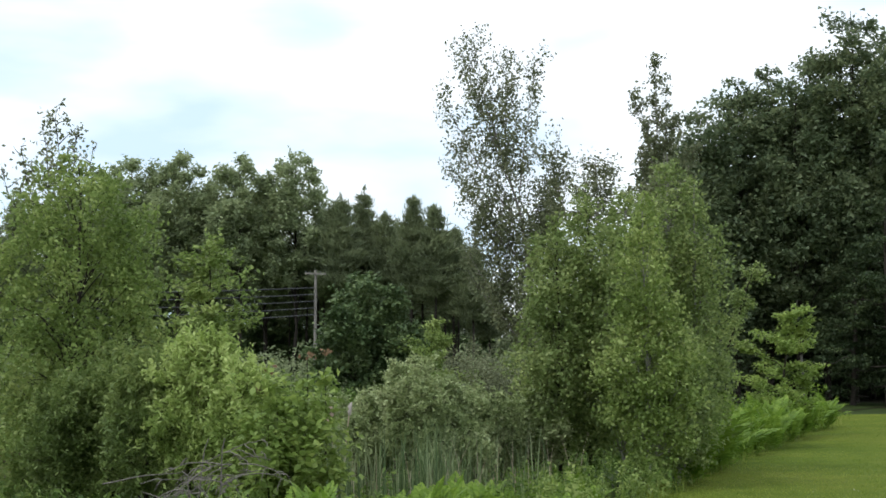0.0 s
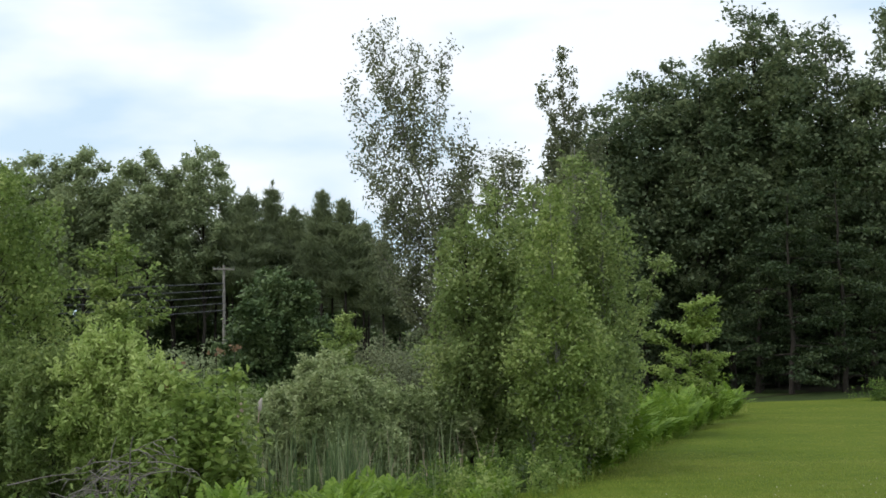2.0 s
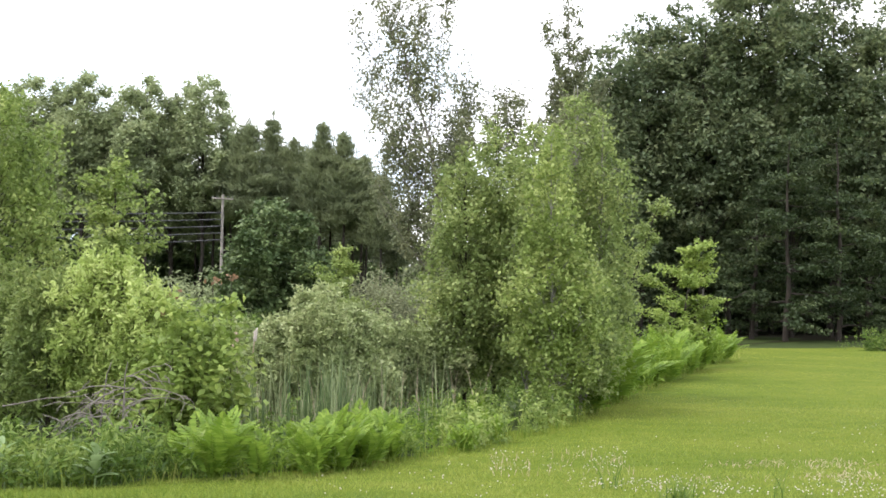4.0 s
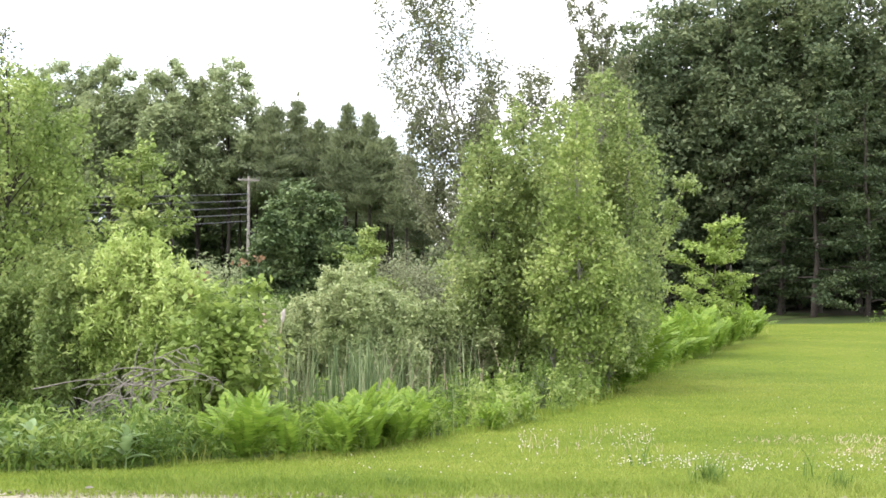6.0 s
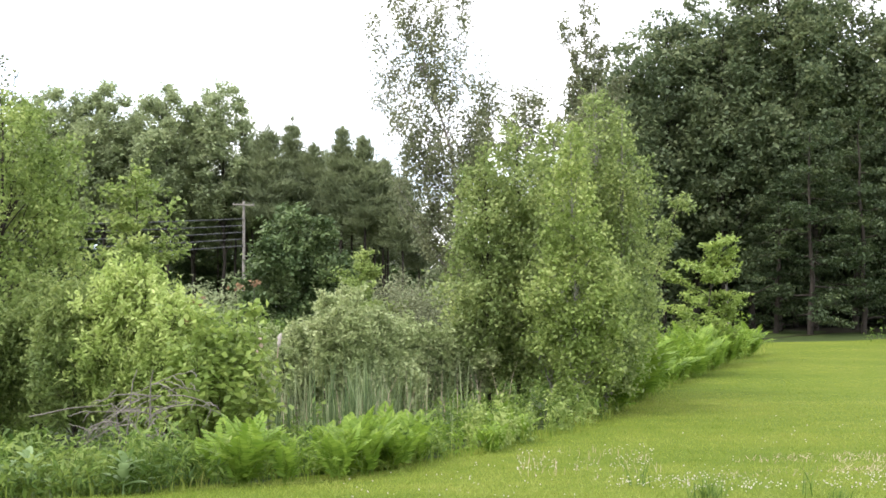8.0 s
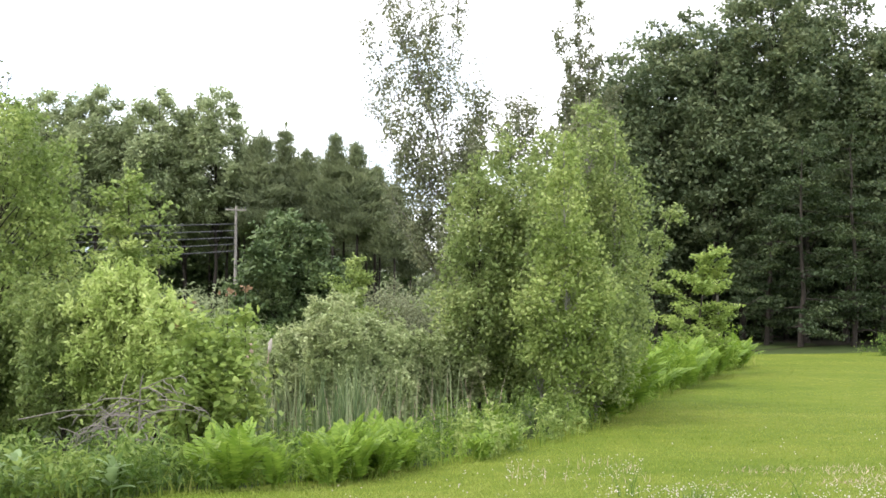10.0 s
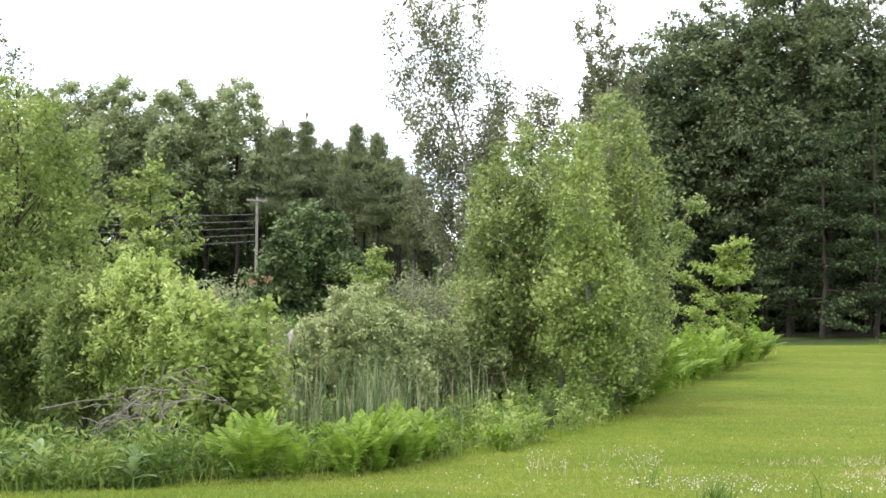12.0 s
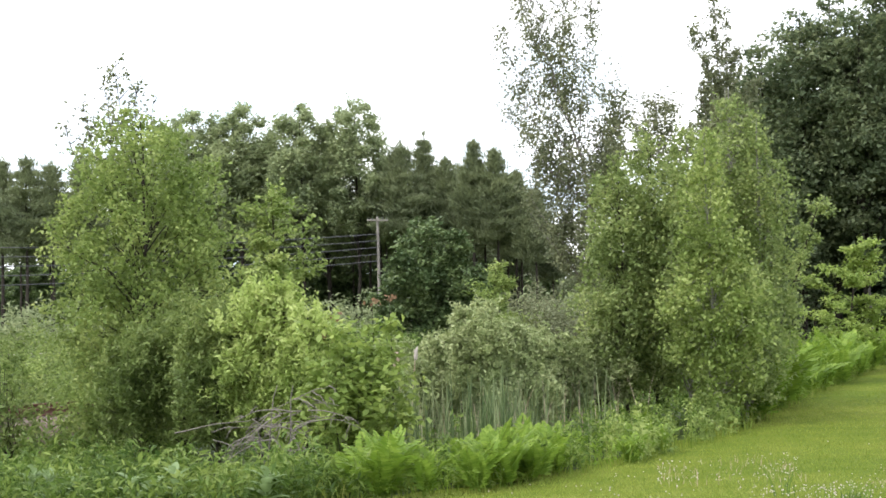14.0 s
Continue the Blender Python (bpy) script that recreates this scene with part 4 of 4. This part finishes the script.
# ---- gravel by the viewer ----
xs = np.linspace(-14, 16, 90)
front = 12.1 + 0.12 * np.sin(xs * 1.7) + 0.08 * np.sin(xs * 5.3) + rng.normal(size=90) * 0.04
v = np.array([(x, y, (gz((x, y)) + 0.012)) for x, e in zip(xs, front) for y in (-12.0, 6.0, 9.0, 11.0, e)])
f = np.array([(5 * i + j, 5 * i + 5 + j, 5 * i + 6 + j, 5 * i + 1 + j) for i in range(89) for j in range(4)])
tagged(mesh_object("driveway", v, f, M_GRAVEL), "pale gravel edge of a driveway", "driveway", kind="structure")
n = 1800
x, y = rng.uniform(-5, 6, n), 12.3 - np.abs(rng.normal(size=n)) * 0.4
v, f = leaf_arrays(np.column_stack((x, y, ground_z(x, y) + 0.02)), 0.03, 0.9, 0.3)
tagged(mesh_object("gravel_stones", v, f, M_GRAVEL), "small loose gravel stones", "gravel", kind="stuff")


# ---- lawn grass, clover, stray weeds ----
def blades(x, y, height, width, lean=0.5, segs=1):
    """Tapered blades; one triangle-like quad each, or bent in segs steps."""
    n = len(x)
    z = ground_z(x, y)
    a = rng.uniform(0, 2 * math.pi, n)
    side = np.column_stack((np.cos(a), np.sin(a), np.zeros(n))) * (width * rng.uniform(0.6, 1.3, n))[:, None] / 2
    h = height * rng.uniform(0.5, 1.25, n)
    tilt = rng.normal(size=(n, 2)) * lean * h[:, None]
    base = np.column_stack((x, y, z))
    rows = []
    for k in range(segs + 1):
        t = k / segs
        c = base + np.column_stack((tilt * t ** 2, h * t * (1 - 0.12 * t)))
        w = (1 - t ** 1.6) * 0.92 + 0.08
        rows += [c - side * w, c + side * w]
    v = np.stack(rows, 1).reshape(-1, 3)
    k = 2 * (segs + 1)
    off = np.arange(n)[:, None] * k
    f = np.concatenate([off + np.array((2 * i, 2 * i + 1, 2 * i + 3, 2 * i + 2)) for i in range(segs)])
    return v, f


def scatter(bearings, dists, n, power=2.0):
    b = rng.uniform(bearings[0], bearings[1], n)
    d = (dists[0] ** (2 - power) + rng.random(n) * (dists[1] ** (2 - power) - dists[0] ** (2 - power))) ** (1 / (2 - power)) if power != 2 else dists[0] * (dists[1] / dists[0]) ** rng.random(n)
    return d * np.tan(np.radians(b)), d


x, y = scatter((-20, 22), (12.0, 62.0), 210000)
keep = lawn_side(x, y) > -0.35 + rng.random(len(x)) * 0.3
x, y = x[keep], y[keep]
v, f = blades(x, y, 0.045 * np.clip((50 - y) / 36, 0.45, 1), 0.004 + 0.00028 * y, 0.6)
tagged(mesh_object("lawn_grass", v, f, M_GRASS), "short mown green lawn grass", "grass", kind="stuff")
x, y = scatter((-16, 21), (11.9, 13.2), 9000)
v, f = blades(x, y, 0.11, 0.008, 0.6, 2)
tagged(mesh_object("edge_grass", v, f, M_GRASS), "longer unmown grass along the gravel", "grass", kind="stuff")


def clover(cx, cy):
    """Small round heads on short stalks, each eight-sided."""
    n = len(cx)
    c = np.column_stack((cx, cy, ground_z(cx, cy) + rng.uniform(0.06, 0.12, n)))
    r = rng.uniform(0.005, 0.010, n)[:, None, None]
    octa = np.array(((1, 0, 0), (0, 1, 0), (-1, 0, 0), (0, -1, 0), (0, 0, 1), (0, 0, -1)), float)
    v = (c[:, None] + octa[None] * r).reshape(-1, 3)
    tri = np.array(((0, 1, 4), (1, 2, 4), (2, 3, 4), (3, 0, 4), (1, 0, 5), (2, 1, 5), (3, 2, 5), (0, 3, 5)))
    f = (np.arange(n)[:, None, None] * 6 + tri[None]).reshape(-1, 3)
    return v, f


cl = [scatter((6.0, 18.5), (13.5, 14.9), 520), scatter((3.0, 8.5), (15.2, 18.0), 260), scatter((-4.0, 14.0), (13.0, 16.5), 190), scatter((9, 19), (17.0, 22.0), 80)]
cx, cy = np.concatenate([c[0] for c in cl]), np.concatenate([c[1] for c in cl])
keep = (lawn_side(cx, cy) > 0.3) & (np.sin(cx * 3.1) + np.cos(cy * 4.7 + cx) > rng.uniform(-1.6, 1.0, len(cx)))
v, f = clover(cx[keep], cy[keep])
tagged(mesh_object("clover_flowers", v, f, M_CLOVER), "small white clover heads in the lawn", "flowers", kind="stuff")

x, y = scatter((11.0, 19.5), (15.2, 17.4), 1000)
keep = np.sin(x * 2.1 + y) + np.cos(y * 5.1 - x) > rng.uniform(-0.8, 1.2, len(x))
v, f = blades(x[keep], y[keep], 0.055, 0.010, 0.7)
tagged(mesh_object("dry_grass", v, f, M_DRY), "patchy straw-coloured dry grass in the lawn", "grass", kind="stuff")
x, y = scatter((3.0, 8.8), (15.3, 18.0), 170)
keep = np.sin(x * 4.3 + y) > rng.uniform(-1.2, 1.0, len(x))
v, f = blades(x[keep], y[keep], 0.13, 0.007, 0.3, 2)
tagged(mesh_object("grass_seed_heads", v, f, M_DRY), "thin pale seed stalks standing in the lawn", "grass", kind="stuff")


def weed_tuft(place, height, n, label):
    root = thing("weed", (place[0], place[1], gz(place)), label, "weed", "weeds in the lawn")
    x, y = rng.normal(size=n) * 0.06, rng.normal(size=n) * 0.06
    v, f = blades(x + place[0], y + place[1], height, 0.014, 0.35, 3)
    v = v - np.array((place[0], place[1], gz(place)))
    mesh_object("leaves", v, f, M_WEED, root)
    return root


weed_tuft(at(10.40, 13.2), 0.28, 60, "dark green grass tuft standing in the lawn")
weed_tuft(at(10.82, 13.3), 0.22, 40, "dark green grass tuft standing in the lawn")
weed_tuft(at(7.83, 14.5), 0.34, 14, "thin stalky weed standing in the lawn")
weed_tuft(at(14.53, 13.6), 0.42, 12, "thin stalky weed standing in the lawn")
weed_tuft(at(-1.92, 12.9), 0.12, 50, "low grass tuft at the gravel's edge")
weed_tuft(at(15.56, 12.9), 0.2, 50, "low grass tuft at the gravel's edge")

# dark board lying at the lawn's far side
p = at(18.75, 61)
bm = bmesh.new()
bmesh.ops.create_cube(bm, size=1.0, matrix=Matrix.Diagonal((2.2, 0.3, 0.09, 1)))
bmesh.ops.bevel(bm, geom=bm.edges[:], offset=0.02, segments=2, affect="EDGES")
me = bpy.data.meshes.new("board")
bm.to_mesh(me)
bm.free()
me.materials.append(M_TIE)
board = new("board", me)
board.matrix_world = pose(p[0], p[1], gz(p) + 0.045, 0, 0, 4)
tagged(board, "dark weathered timber lying on the lawn", "timber")
shrub("shrub", at(18.28, 60), 1.1, 2.6, M_WEED, 1500, 0.14, "low green shrub at the wood's foot", stems=10)


# ---- cattails ----
reseed((1, 1))
x, y = scatter((-8.4, 2.6), (18.8, 22.0), 2300)
keep = (lawn_side(x, y) < -1.8) & (np.sin(x * 4.1 + np.sin(y * 2)) + np.cos(y * 3.3) > rng.uniform(-0.6, 1.4, len(x))) & (np.hypot(x + 1.46, y - 21.8) > 0.75)
x, y = x[keep], y[keep]
v, f = blades(x, y, np.where(x < -1.0, 1.42, 1.25), 0.023, 0.065, 4)
tagged(mesh_object("cattail_leaves", v, f, M_CAT), "tall grey-green cattail blades in the wet dip", "cattails", kind="stuff")
x, y = scatter((-10.07, 2.66), (19.5, 26), 230)
keep = lawn_side(x, y) < -2.0
v, f = blades(x[keep], y[keep], 1.2, 0.012, 0.12, 3)
tagged(mesh_object("dry_stalks", v, f, M_DRY), "last year's dry pale cattail stalks", "stalks", kind="stuff")


def cattail(place, height, lean):
    root = thing("cattail", (place[0], place[1], gz(place)), "old cattail stalk with a fluffy pale seed head", "cattail", "old cattails")
    s = np.linspace(0, 1, 5)
    line = np.column_stack((lean * s ** 2, 0 * s, height * s))
    v, f = tube(line, np.full(5, 0.008), 5)
    mesh_object("stalk", v, f, M_DRY, root)
    top = line[-1]
    hs = np.linspace(0, 1, 7)
    head = np.column_stack((top[0] + lean * 0.35 * hs + rng.normal(size=7) * 0.008, rng.normal(size=7) * 0.006, top[2] - 0.05 + 0.24 * hs))
    v, f = tube(head, (0.008, 0.025, 0.033, 0.024, 0.035, 0.022, 0.004), 7)
    mesh_object("seed_head", v, f, M_CLOVER if lean > 0 else M_DRY, root, "fluffy pale seed head")


for px, d, h, l in ((-7.16, 22.0, 1.62, -0.05), (-6.84, 21.8, 1.66, 0.10), (-7.34, 22.4, 1.42, -0.02), (1.56, 25.2, 1.1, -0.04)):
    cattail(at(px, d), h, l)


# ---- wild strip: goldenrod, ferns, milkweed ----
def herb_patch(name, label, x, y, height, leaf, per, size, aspect, up=0.35, droop=0.1):
    """Upright leafy stems, many to a patch."""
    n = len(x)
    h = height * rng.uniform(0.6, 1.2, n) * (0.9 + 0.22 * np.sin(x * 3.7 + np.sin(y * 2.1) * 1.5) + 0.16 * np.sin(y * 5.3 + x * 1.9))
    z = ground_z(x, y)
    t = rng.random((n, per)) ** 0.8
    tilt = rng.normal(size=(n, 2)) * 0.16
    cx = x[:, None] + tilt[:, :1] * h[:, None] * t + rng.normal(size=(n, per)) * size * 0.5
    cy = y[:, None] + tilt[:, 1:] * h[:, None] * t + rng.normal(size=(n, per)) * size * 0.5
    cz = z[:, None] + h[:, None] * (0.08 + 0.92 * t)
    lv, lf = leaf_arrays(np.stack((cx, cy, cz), -1).reshape(-1, 3), size, aspect, up, droop)
    sv, sf = blades(x, y, height, 0.012, 0.1, 2)
    v, f = joined([(lv, lf), (sv, sf)])
    return tagged(mesh_object(name, v, f, leaf), label, "wild plants", kind="stuff")


def strip(bearings, depth, n):
    """Places in the wild strip up to depth metres behind the lawn's edge."""
    b = rng.uniform(bearings[0], bearings[1], n * 3)
    d = rng.uniform(11.5, 62, n * 3) if bearings[1] > 7 else rng.uniform(9.8, 27, n * 3)
    x, y = d * np.tan(np.radians(b)), d
    s = lawn_side(x, y)
    keep = (s < -0.1) & (s > -depth)
    return x[keep][:n], y[keep][:n]


def patchy(x, y, scale, cut):
    """Thins places out into uneven groups with gaps."""
    k = np.sin(x * 2.3 * scale + np.sin(y * 1.7 * scale)) + np.cos(y * 2.9 * scale + x * scale)
    keep = k > cut + rng.normal(size=len(x)) * 0.5
    return x[keep], y[keep]


x, y = patchy(*strip((-28, -9.0), 2.6, 900), 1.3, -0.15)
herb_patch("goldenrod", "dense leafy green goldenrod along the lawn's edge", x, y, 0.62, M_WEED, 24, 0.115, 0.24)
x, y = patchy(*strip((-28, -9.0), 3.0, 640), 1.4, 0.1)
herb_patch("broad_weeds", "broad-leaved bright green weeds along the lawn's edge", x, y, 0.5, M_WEED, 18, 0.11, 0.36)
x, y = patchy(*strip((-28, -6), 6.0, 1000), 0.8, 0.0)
herb_patch("goldenrod", "dense leafy green goldenrod under the willows", x, y, 0.55, M_WEED, 20, 0.125, 0.24)
b = rng.uniform(-29, -15.5, 900)
y = rng.uniform(14, 27, 900)
x = y * np.tan(np.radians(b))
herb_patch("trackside_weeds", "tangled green weeds below the railway bed", x, y, 0.55, M_WEED, 20, 0.12, 0.28)
x, y = patchy(*strip((-9.0, 3.0), 3.0, 420), 1.2, 0.2)
herb_patch("marsh_herbs", "bright green low herbs beside the ferns", x, y, 0.42, M_FERN, 22, 0.10, 0.22)
x, y = patchy(*strip((1.0, 7.5), 1.8, 420), 1.5, -0.4)
herb_patch("bramble", "leafy green bramble at the foot of the birches", x, y, 0.6, M_LEFT, 34, 0.08, 0.5)
x, y = strip((-6, 8.0), 8.0, 700)
herb_patch("marsh_herbs", "dark green herbs under the birches", x, y, 0.6, M_WEED, 22, 0.09, 0.3)
x, y = patchy(*strip((6.6, 12.5), 2.6, 640), 0.7, -0.5)
x, y = x[y < 48], y[y < 48]
herb_patch("border_herbs", "bright green plants along the lawn's border", x, y, 1.15, M_FERN, 30, 0.15, 0.28)
x1, y1 = strip((-28, 6.5), 0.6, 2800)
x2, y2 = strip((6.5, 13.2), 1.0, 2200)
x, y = np.concatenate((x1, x2)), np.concatenate((y1, y2))
v, f = blades(x, y, 0.30, 0.014, 0.45, 3)
tagged(mesh_object("tall_grass", v, f, M_GRASS), "uncut grass along the wild strip", "grass", kind="stuff")


def frond_mesh(length, arch, seed):
    """One fern frond: a thin arching rib with tapering leaflets on both sides."""
    r = np.random.default_rng(seed)
    pieces = []
    s = np.linspace(0, 1, 8)
    rib = np.column_stack((length * 0.55 * s ** 1.5 * arch, 0 * s, length * (s - 0.32 * arch * s ** 2.4)))
    pieces.append(tube(rib, 0.006 * (1 - 0.8 * s) + 0.001, 3))
    vs, fs = [], []
    for i in range(20):
        t = 0.14 + 0.85 * i / 19
        c = np.array([np.interp(t, s, rib[:, k]) for k in range(3)])
        d = np.array([np.interp(min(t + 0.04, 1), s, rib[:, k]) for k in range(3)]) - c if t < 0.96 else np.array((0.05, 0, -0.01))
        d = d / (np.linalg.norm(d) + 1e-9)
        wide = length * 0.21 * math.sin(math.pi * min(1, t * 0.86 + 0.16)) ** 0.8 * r.uniform(0.85, 1.1)
        half = length * 0.024
        for sgn in (-1, 1):
            out = np.array((0, sgn, 0)) * 0.93 + d * 0.35 + np.array((0, 0, r.uniform(-0.2, 0.05)))
            tip = c + out * wide
            m = c + out * wide * 0.4
            k = len(vs)
            vs += [c, m + d * half, tip, m - d * half]
            fs.append((k, k + 1, k + 2, k + 3))
    pieces.append((np.array(vs), np.array(fs)))
    v, f = joined(pieces)
    ob = mesh_object("frond", v, f, M_FERN)
    me = ob.data
    bpy.data.objects.remove(ob)
    return me


FRONDS = [frond_mesh(1.0, a, k) for k, a in enumerate((0.5, 0.8, 1.1, 0.65))]


def fern(place, size, count=10):
    root = thing("fern", (place[0], place[1], gz(place) - 0.02), "bright green fern with arching fronds", "fern", "ferns on the border")
    for i in range(count):
        fr = new("frond", FRONDS[rng.integers(0, 4)])
        fr.parent = root
        k = size * rng.uniform(0.75, 1.15)
        fr.matrix_basis = pose(rng.normal() * 0.04, rng.normal() * 0.04, 0, rng.uniform(-14, 14), rng.uniform(-12, 14), i * 137.5 + rng.uniform(-20, 20)) @ Matrix.Diagonal((k, k, k, 1))


def ferns(bearings, lo, hi, n, size, count=10):
    made = 0
    for _ in range(4000):
        b = rng.uniform(*bearings)
        e = min(EDGE, key=lambda q: abs(math.degrees(math.atan2(q[0], q[1])) - b))
        p = at(b, min(e[1] + rng.uniform(-3, 8), 48.5))
        s = -float(lawn_side(np.array([p[0]]), np.array([p[1]]))[0])
        if lo < s < hi:
            fern(p, size * rng.uniform(0.8, 1.15), count)
            made += 1
            if made == n:
                return


reseed((3, 3))
ferns((-9.6, -1.0), 0.15, 1.7, 34, 0.78)
ferns((-1.0, 3.2), 0.2, 1.6, 8, 0.6)
ferns((6.6, 10.8), 0.2, 2.0, 26, 1.35)
ferns((10.8, 12.35), 0.2, 2.4, 24, 1.15, 9)


def milkweed(place, height, leaves):
    root = thing("milkweed", (place[0], place[1], gz(place)), "pale green milkweed with broad oval leaves", "milkweed", "milkweeds")
    lean = rng.normal(size=2) * 0.06
    v, f = tube(np.array(((0, 0, 0), (lean[0] * 0.4, lean[1] * 0.4, height * 0.5), (lean[0], lean[1], height))), (0.011, 0.009, 0.005), 6)
    mesh_object("stem", v, f, M_MILK, root)
    for i in range(leaves):
        t = 0.3 + 0.7 * i / (leaves - 1)
        lf = new("leaf", BROAD)
        lf.parent = root
        k = 0.25 * (1.1 - 0.4 * t) * rng.uniform(0.85, 1.15)
        lf.matrix_basis = pose(lean[0] * t, lean[1] * t, height * t, 0, -14 - 34 * t + rng.uniform(-12, 12), (i % 2) * 180 + (i // 2) * 90 + rng.uniform(-18, 18)) @ Matrix.Diagonal((k, k, k, 1))


def broad_leaf():
    """An oval leaf with a folded midrib and a bent tip, thin but solid."""
    s = np.linspace(0, 1, 8)
    w = 0.24 * np.sin(math.pi * np.clip(s * 0.97 + 0.02, 0, 1)) ** 0.7
    v, f = [], []
    for i, (t, h) in enumerate(zip(s, w)):
        z = 0.1 * t - 0.28 * t ** 2
        v += [(t, -h, z + h * 0.35), (t, 0, z), (t, h, z + h * 0.35)]
        if i:
            k = 3 * i
            f += [(k - 3, k, k + 1, k - 2), (k - 2, k + 1, k + 2, k - 1)]
    ob = mesh_object("leaf", np.array(v), np.array(f), M_MILK, smooth=True)
    me = ob.data
    bpy.data.objects.remove(ob)
    return me


BROAD = broad_leaf()
for b, d, h, n in ((-16.05, 13.2, 0.42, 12), (-16.99, 13.4, 0.34, 10), (-12.67, 13.2, 0.34, 12), (-12.06, 13.5, 0.26, 8), (-20.89, 13.6, 0.46, 12), (-21.78, 13.5, 0.48, 12),
                   (-17.72, 13.4, 0.34, 10), (-19.88, 13.9, 0.4, 10)):
    milkweed(at(b, d + 0.75), h, n)


# ---- dead brush under the willows ----
reseed((9, 9))
brush = thing("dead_brush", (*at(-11.95, 15.6), gz(at(-11.95, 15.6))), "tangle of bare grey dead branches under the willow", "dead branches")


def dead_branch(start, end, sag, radius):
    s = np.linspace(0, 1, 9)
    line = np.array(start) + s[:, None] * (np.array(end) - np.array(start))
    line[:, 2] += sag * np.sin(math.pi * s)
    line[1:-1] += np.cumsum(rng.normal(size=(7, 3)), axis=0) * 0.006
    v, f = tube(line, radius * (1 - 0.75 * s) + 0.002, 5)
    mesh_object("branch", v, f, M_DEAD, brush, smooth=True)
    return line


for i in range(26):
    a = rng.uniform(-0.2, math.pi + 0.2)
    st = (rng.uniform(-0.35, 0.3), rng.uniform(-0.1, 0.5), rng.uniform(0.66, 1.14))
    L = rng.uniform(0.35, 0.75)
    line = dead_branch(st, (st[0] + math.cos(a + 3.4) * L, st[1] - rng.uniform(0, 0.4), max(0.04, st[2] + math.sin(a + 3.4) * L * 0.75)), rng.uniform(0.0, 0.12), rng.uniform(0.003, 0.008))
    for k in range(2):
        q = line[rng.integers(3, 8)]
        dead_branch(q, q + np.array((rng.uniform(-0.25, 0.25), rng.uniform(-0.15, 0.1), rng.uniform(-0.22, 0.1))), 0.02, 0.006)
dead_branch((-1.3, 0.2, 0.78), (-0.3, 0.0, 0.95), 0.03, 0.007)
dead_branch((0.0, 0.3, 0.0), (0.1, 0.1, 1.3), 0.0, 0.014)
dead_branch((-0.3, 0.3, 0.0), (-0.1, 0.2, 1.3), 0.0, 0.013)

# red-tinged shoots on the young maple
for b, d, z in ((-7.56, 17.8, 2.43), (-8.28, 18.0, 2.40, ), (-9.85, 18.1, 2.27), (-10.07, 18.0, 2.02)):
    p = at(b, d)
    shoot = thing("maple_shoot", (p[0], p[1], gz(p)), "slender maple shoot with reddish young leaves", "sapling", "red maple shoots")
    v, f = tube(np.array(((0.0, 0, 0), (0.02, 0, z * 0.5), (0, 0, z))), (0.009, 0.007, 0.003), 5)
    mesh_object("stem", v, f, M_BARK, shoot)
    v, f = leaf_arrays(clump_points(np.array((0, 0, z - 0.03)), 10, 0.10, 0.06), 0.065, 0.7, 0.3)
    mesh_object("young_leaves", v, f, M_RED, shoot, "reddish young leaves")
    v, f = leaf_arrays(np.concatenate([clump_points(np.array((0, 0, z * k)), 40, 0.14, 0.12) for k in (0.55, 0.7, 0.85)]), 0.10, 0.7, 0.6)
    mesh_object("leaves", v, f, M_YOUNG, shoot)

# slanting limb-like sapling before the dark wood
tree("sapling", at(7.32, 34), 4.60, ((0, 0.2), (0.5, 0.3), (0.8, 0.42), (1, 0.12)), M_BIRCH, 1900, 0.10, M_BARK,
     "slanting sapling with pale green leaves", category="sapling", limbs=20, start=0.4, clump=0.18, lean=(1.45, 0), rise=0.8)
# bare leaning trunk at the wood's edge
p = at(11.49, 77)
snag = thing("bare_trunk", (p[0], p[1], gz(p)), "slim grey leaning trunk at the wood's edge", "tree trunk")
v, f = tube(np.array(((0, 0, 0), (-0.15, 0, 3.0), (-0.35, 0, 6.0), (-0.75, 0, 8.6))), (0.08, 0.07, 0.05, 0.02), 7)
mesh_object("trunk", v, f, M_POLE, snag, smooth=True)

# dry leaf by the gravel
p = at(-14.23, 12.2)
dry = new("dry_leaf", BROAD.copy())
dry.data.materials[0] = M_DEAD
dry.matrix_world = pose(p[0], p[1], gz(p) + 0.05, 20, -12, 40) @ Matrix.Diagonal((0.09, 0.09, 0.09, 1))
tagged(dry, "curled brown dry leaf lying by the gravel", "leaf")
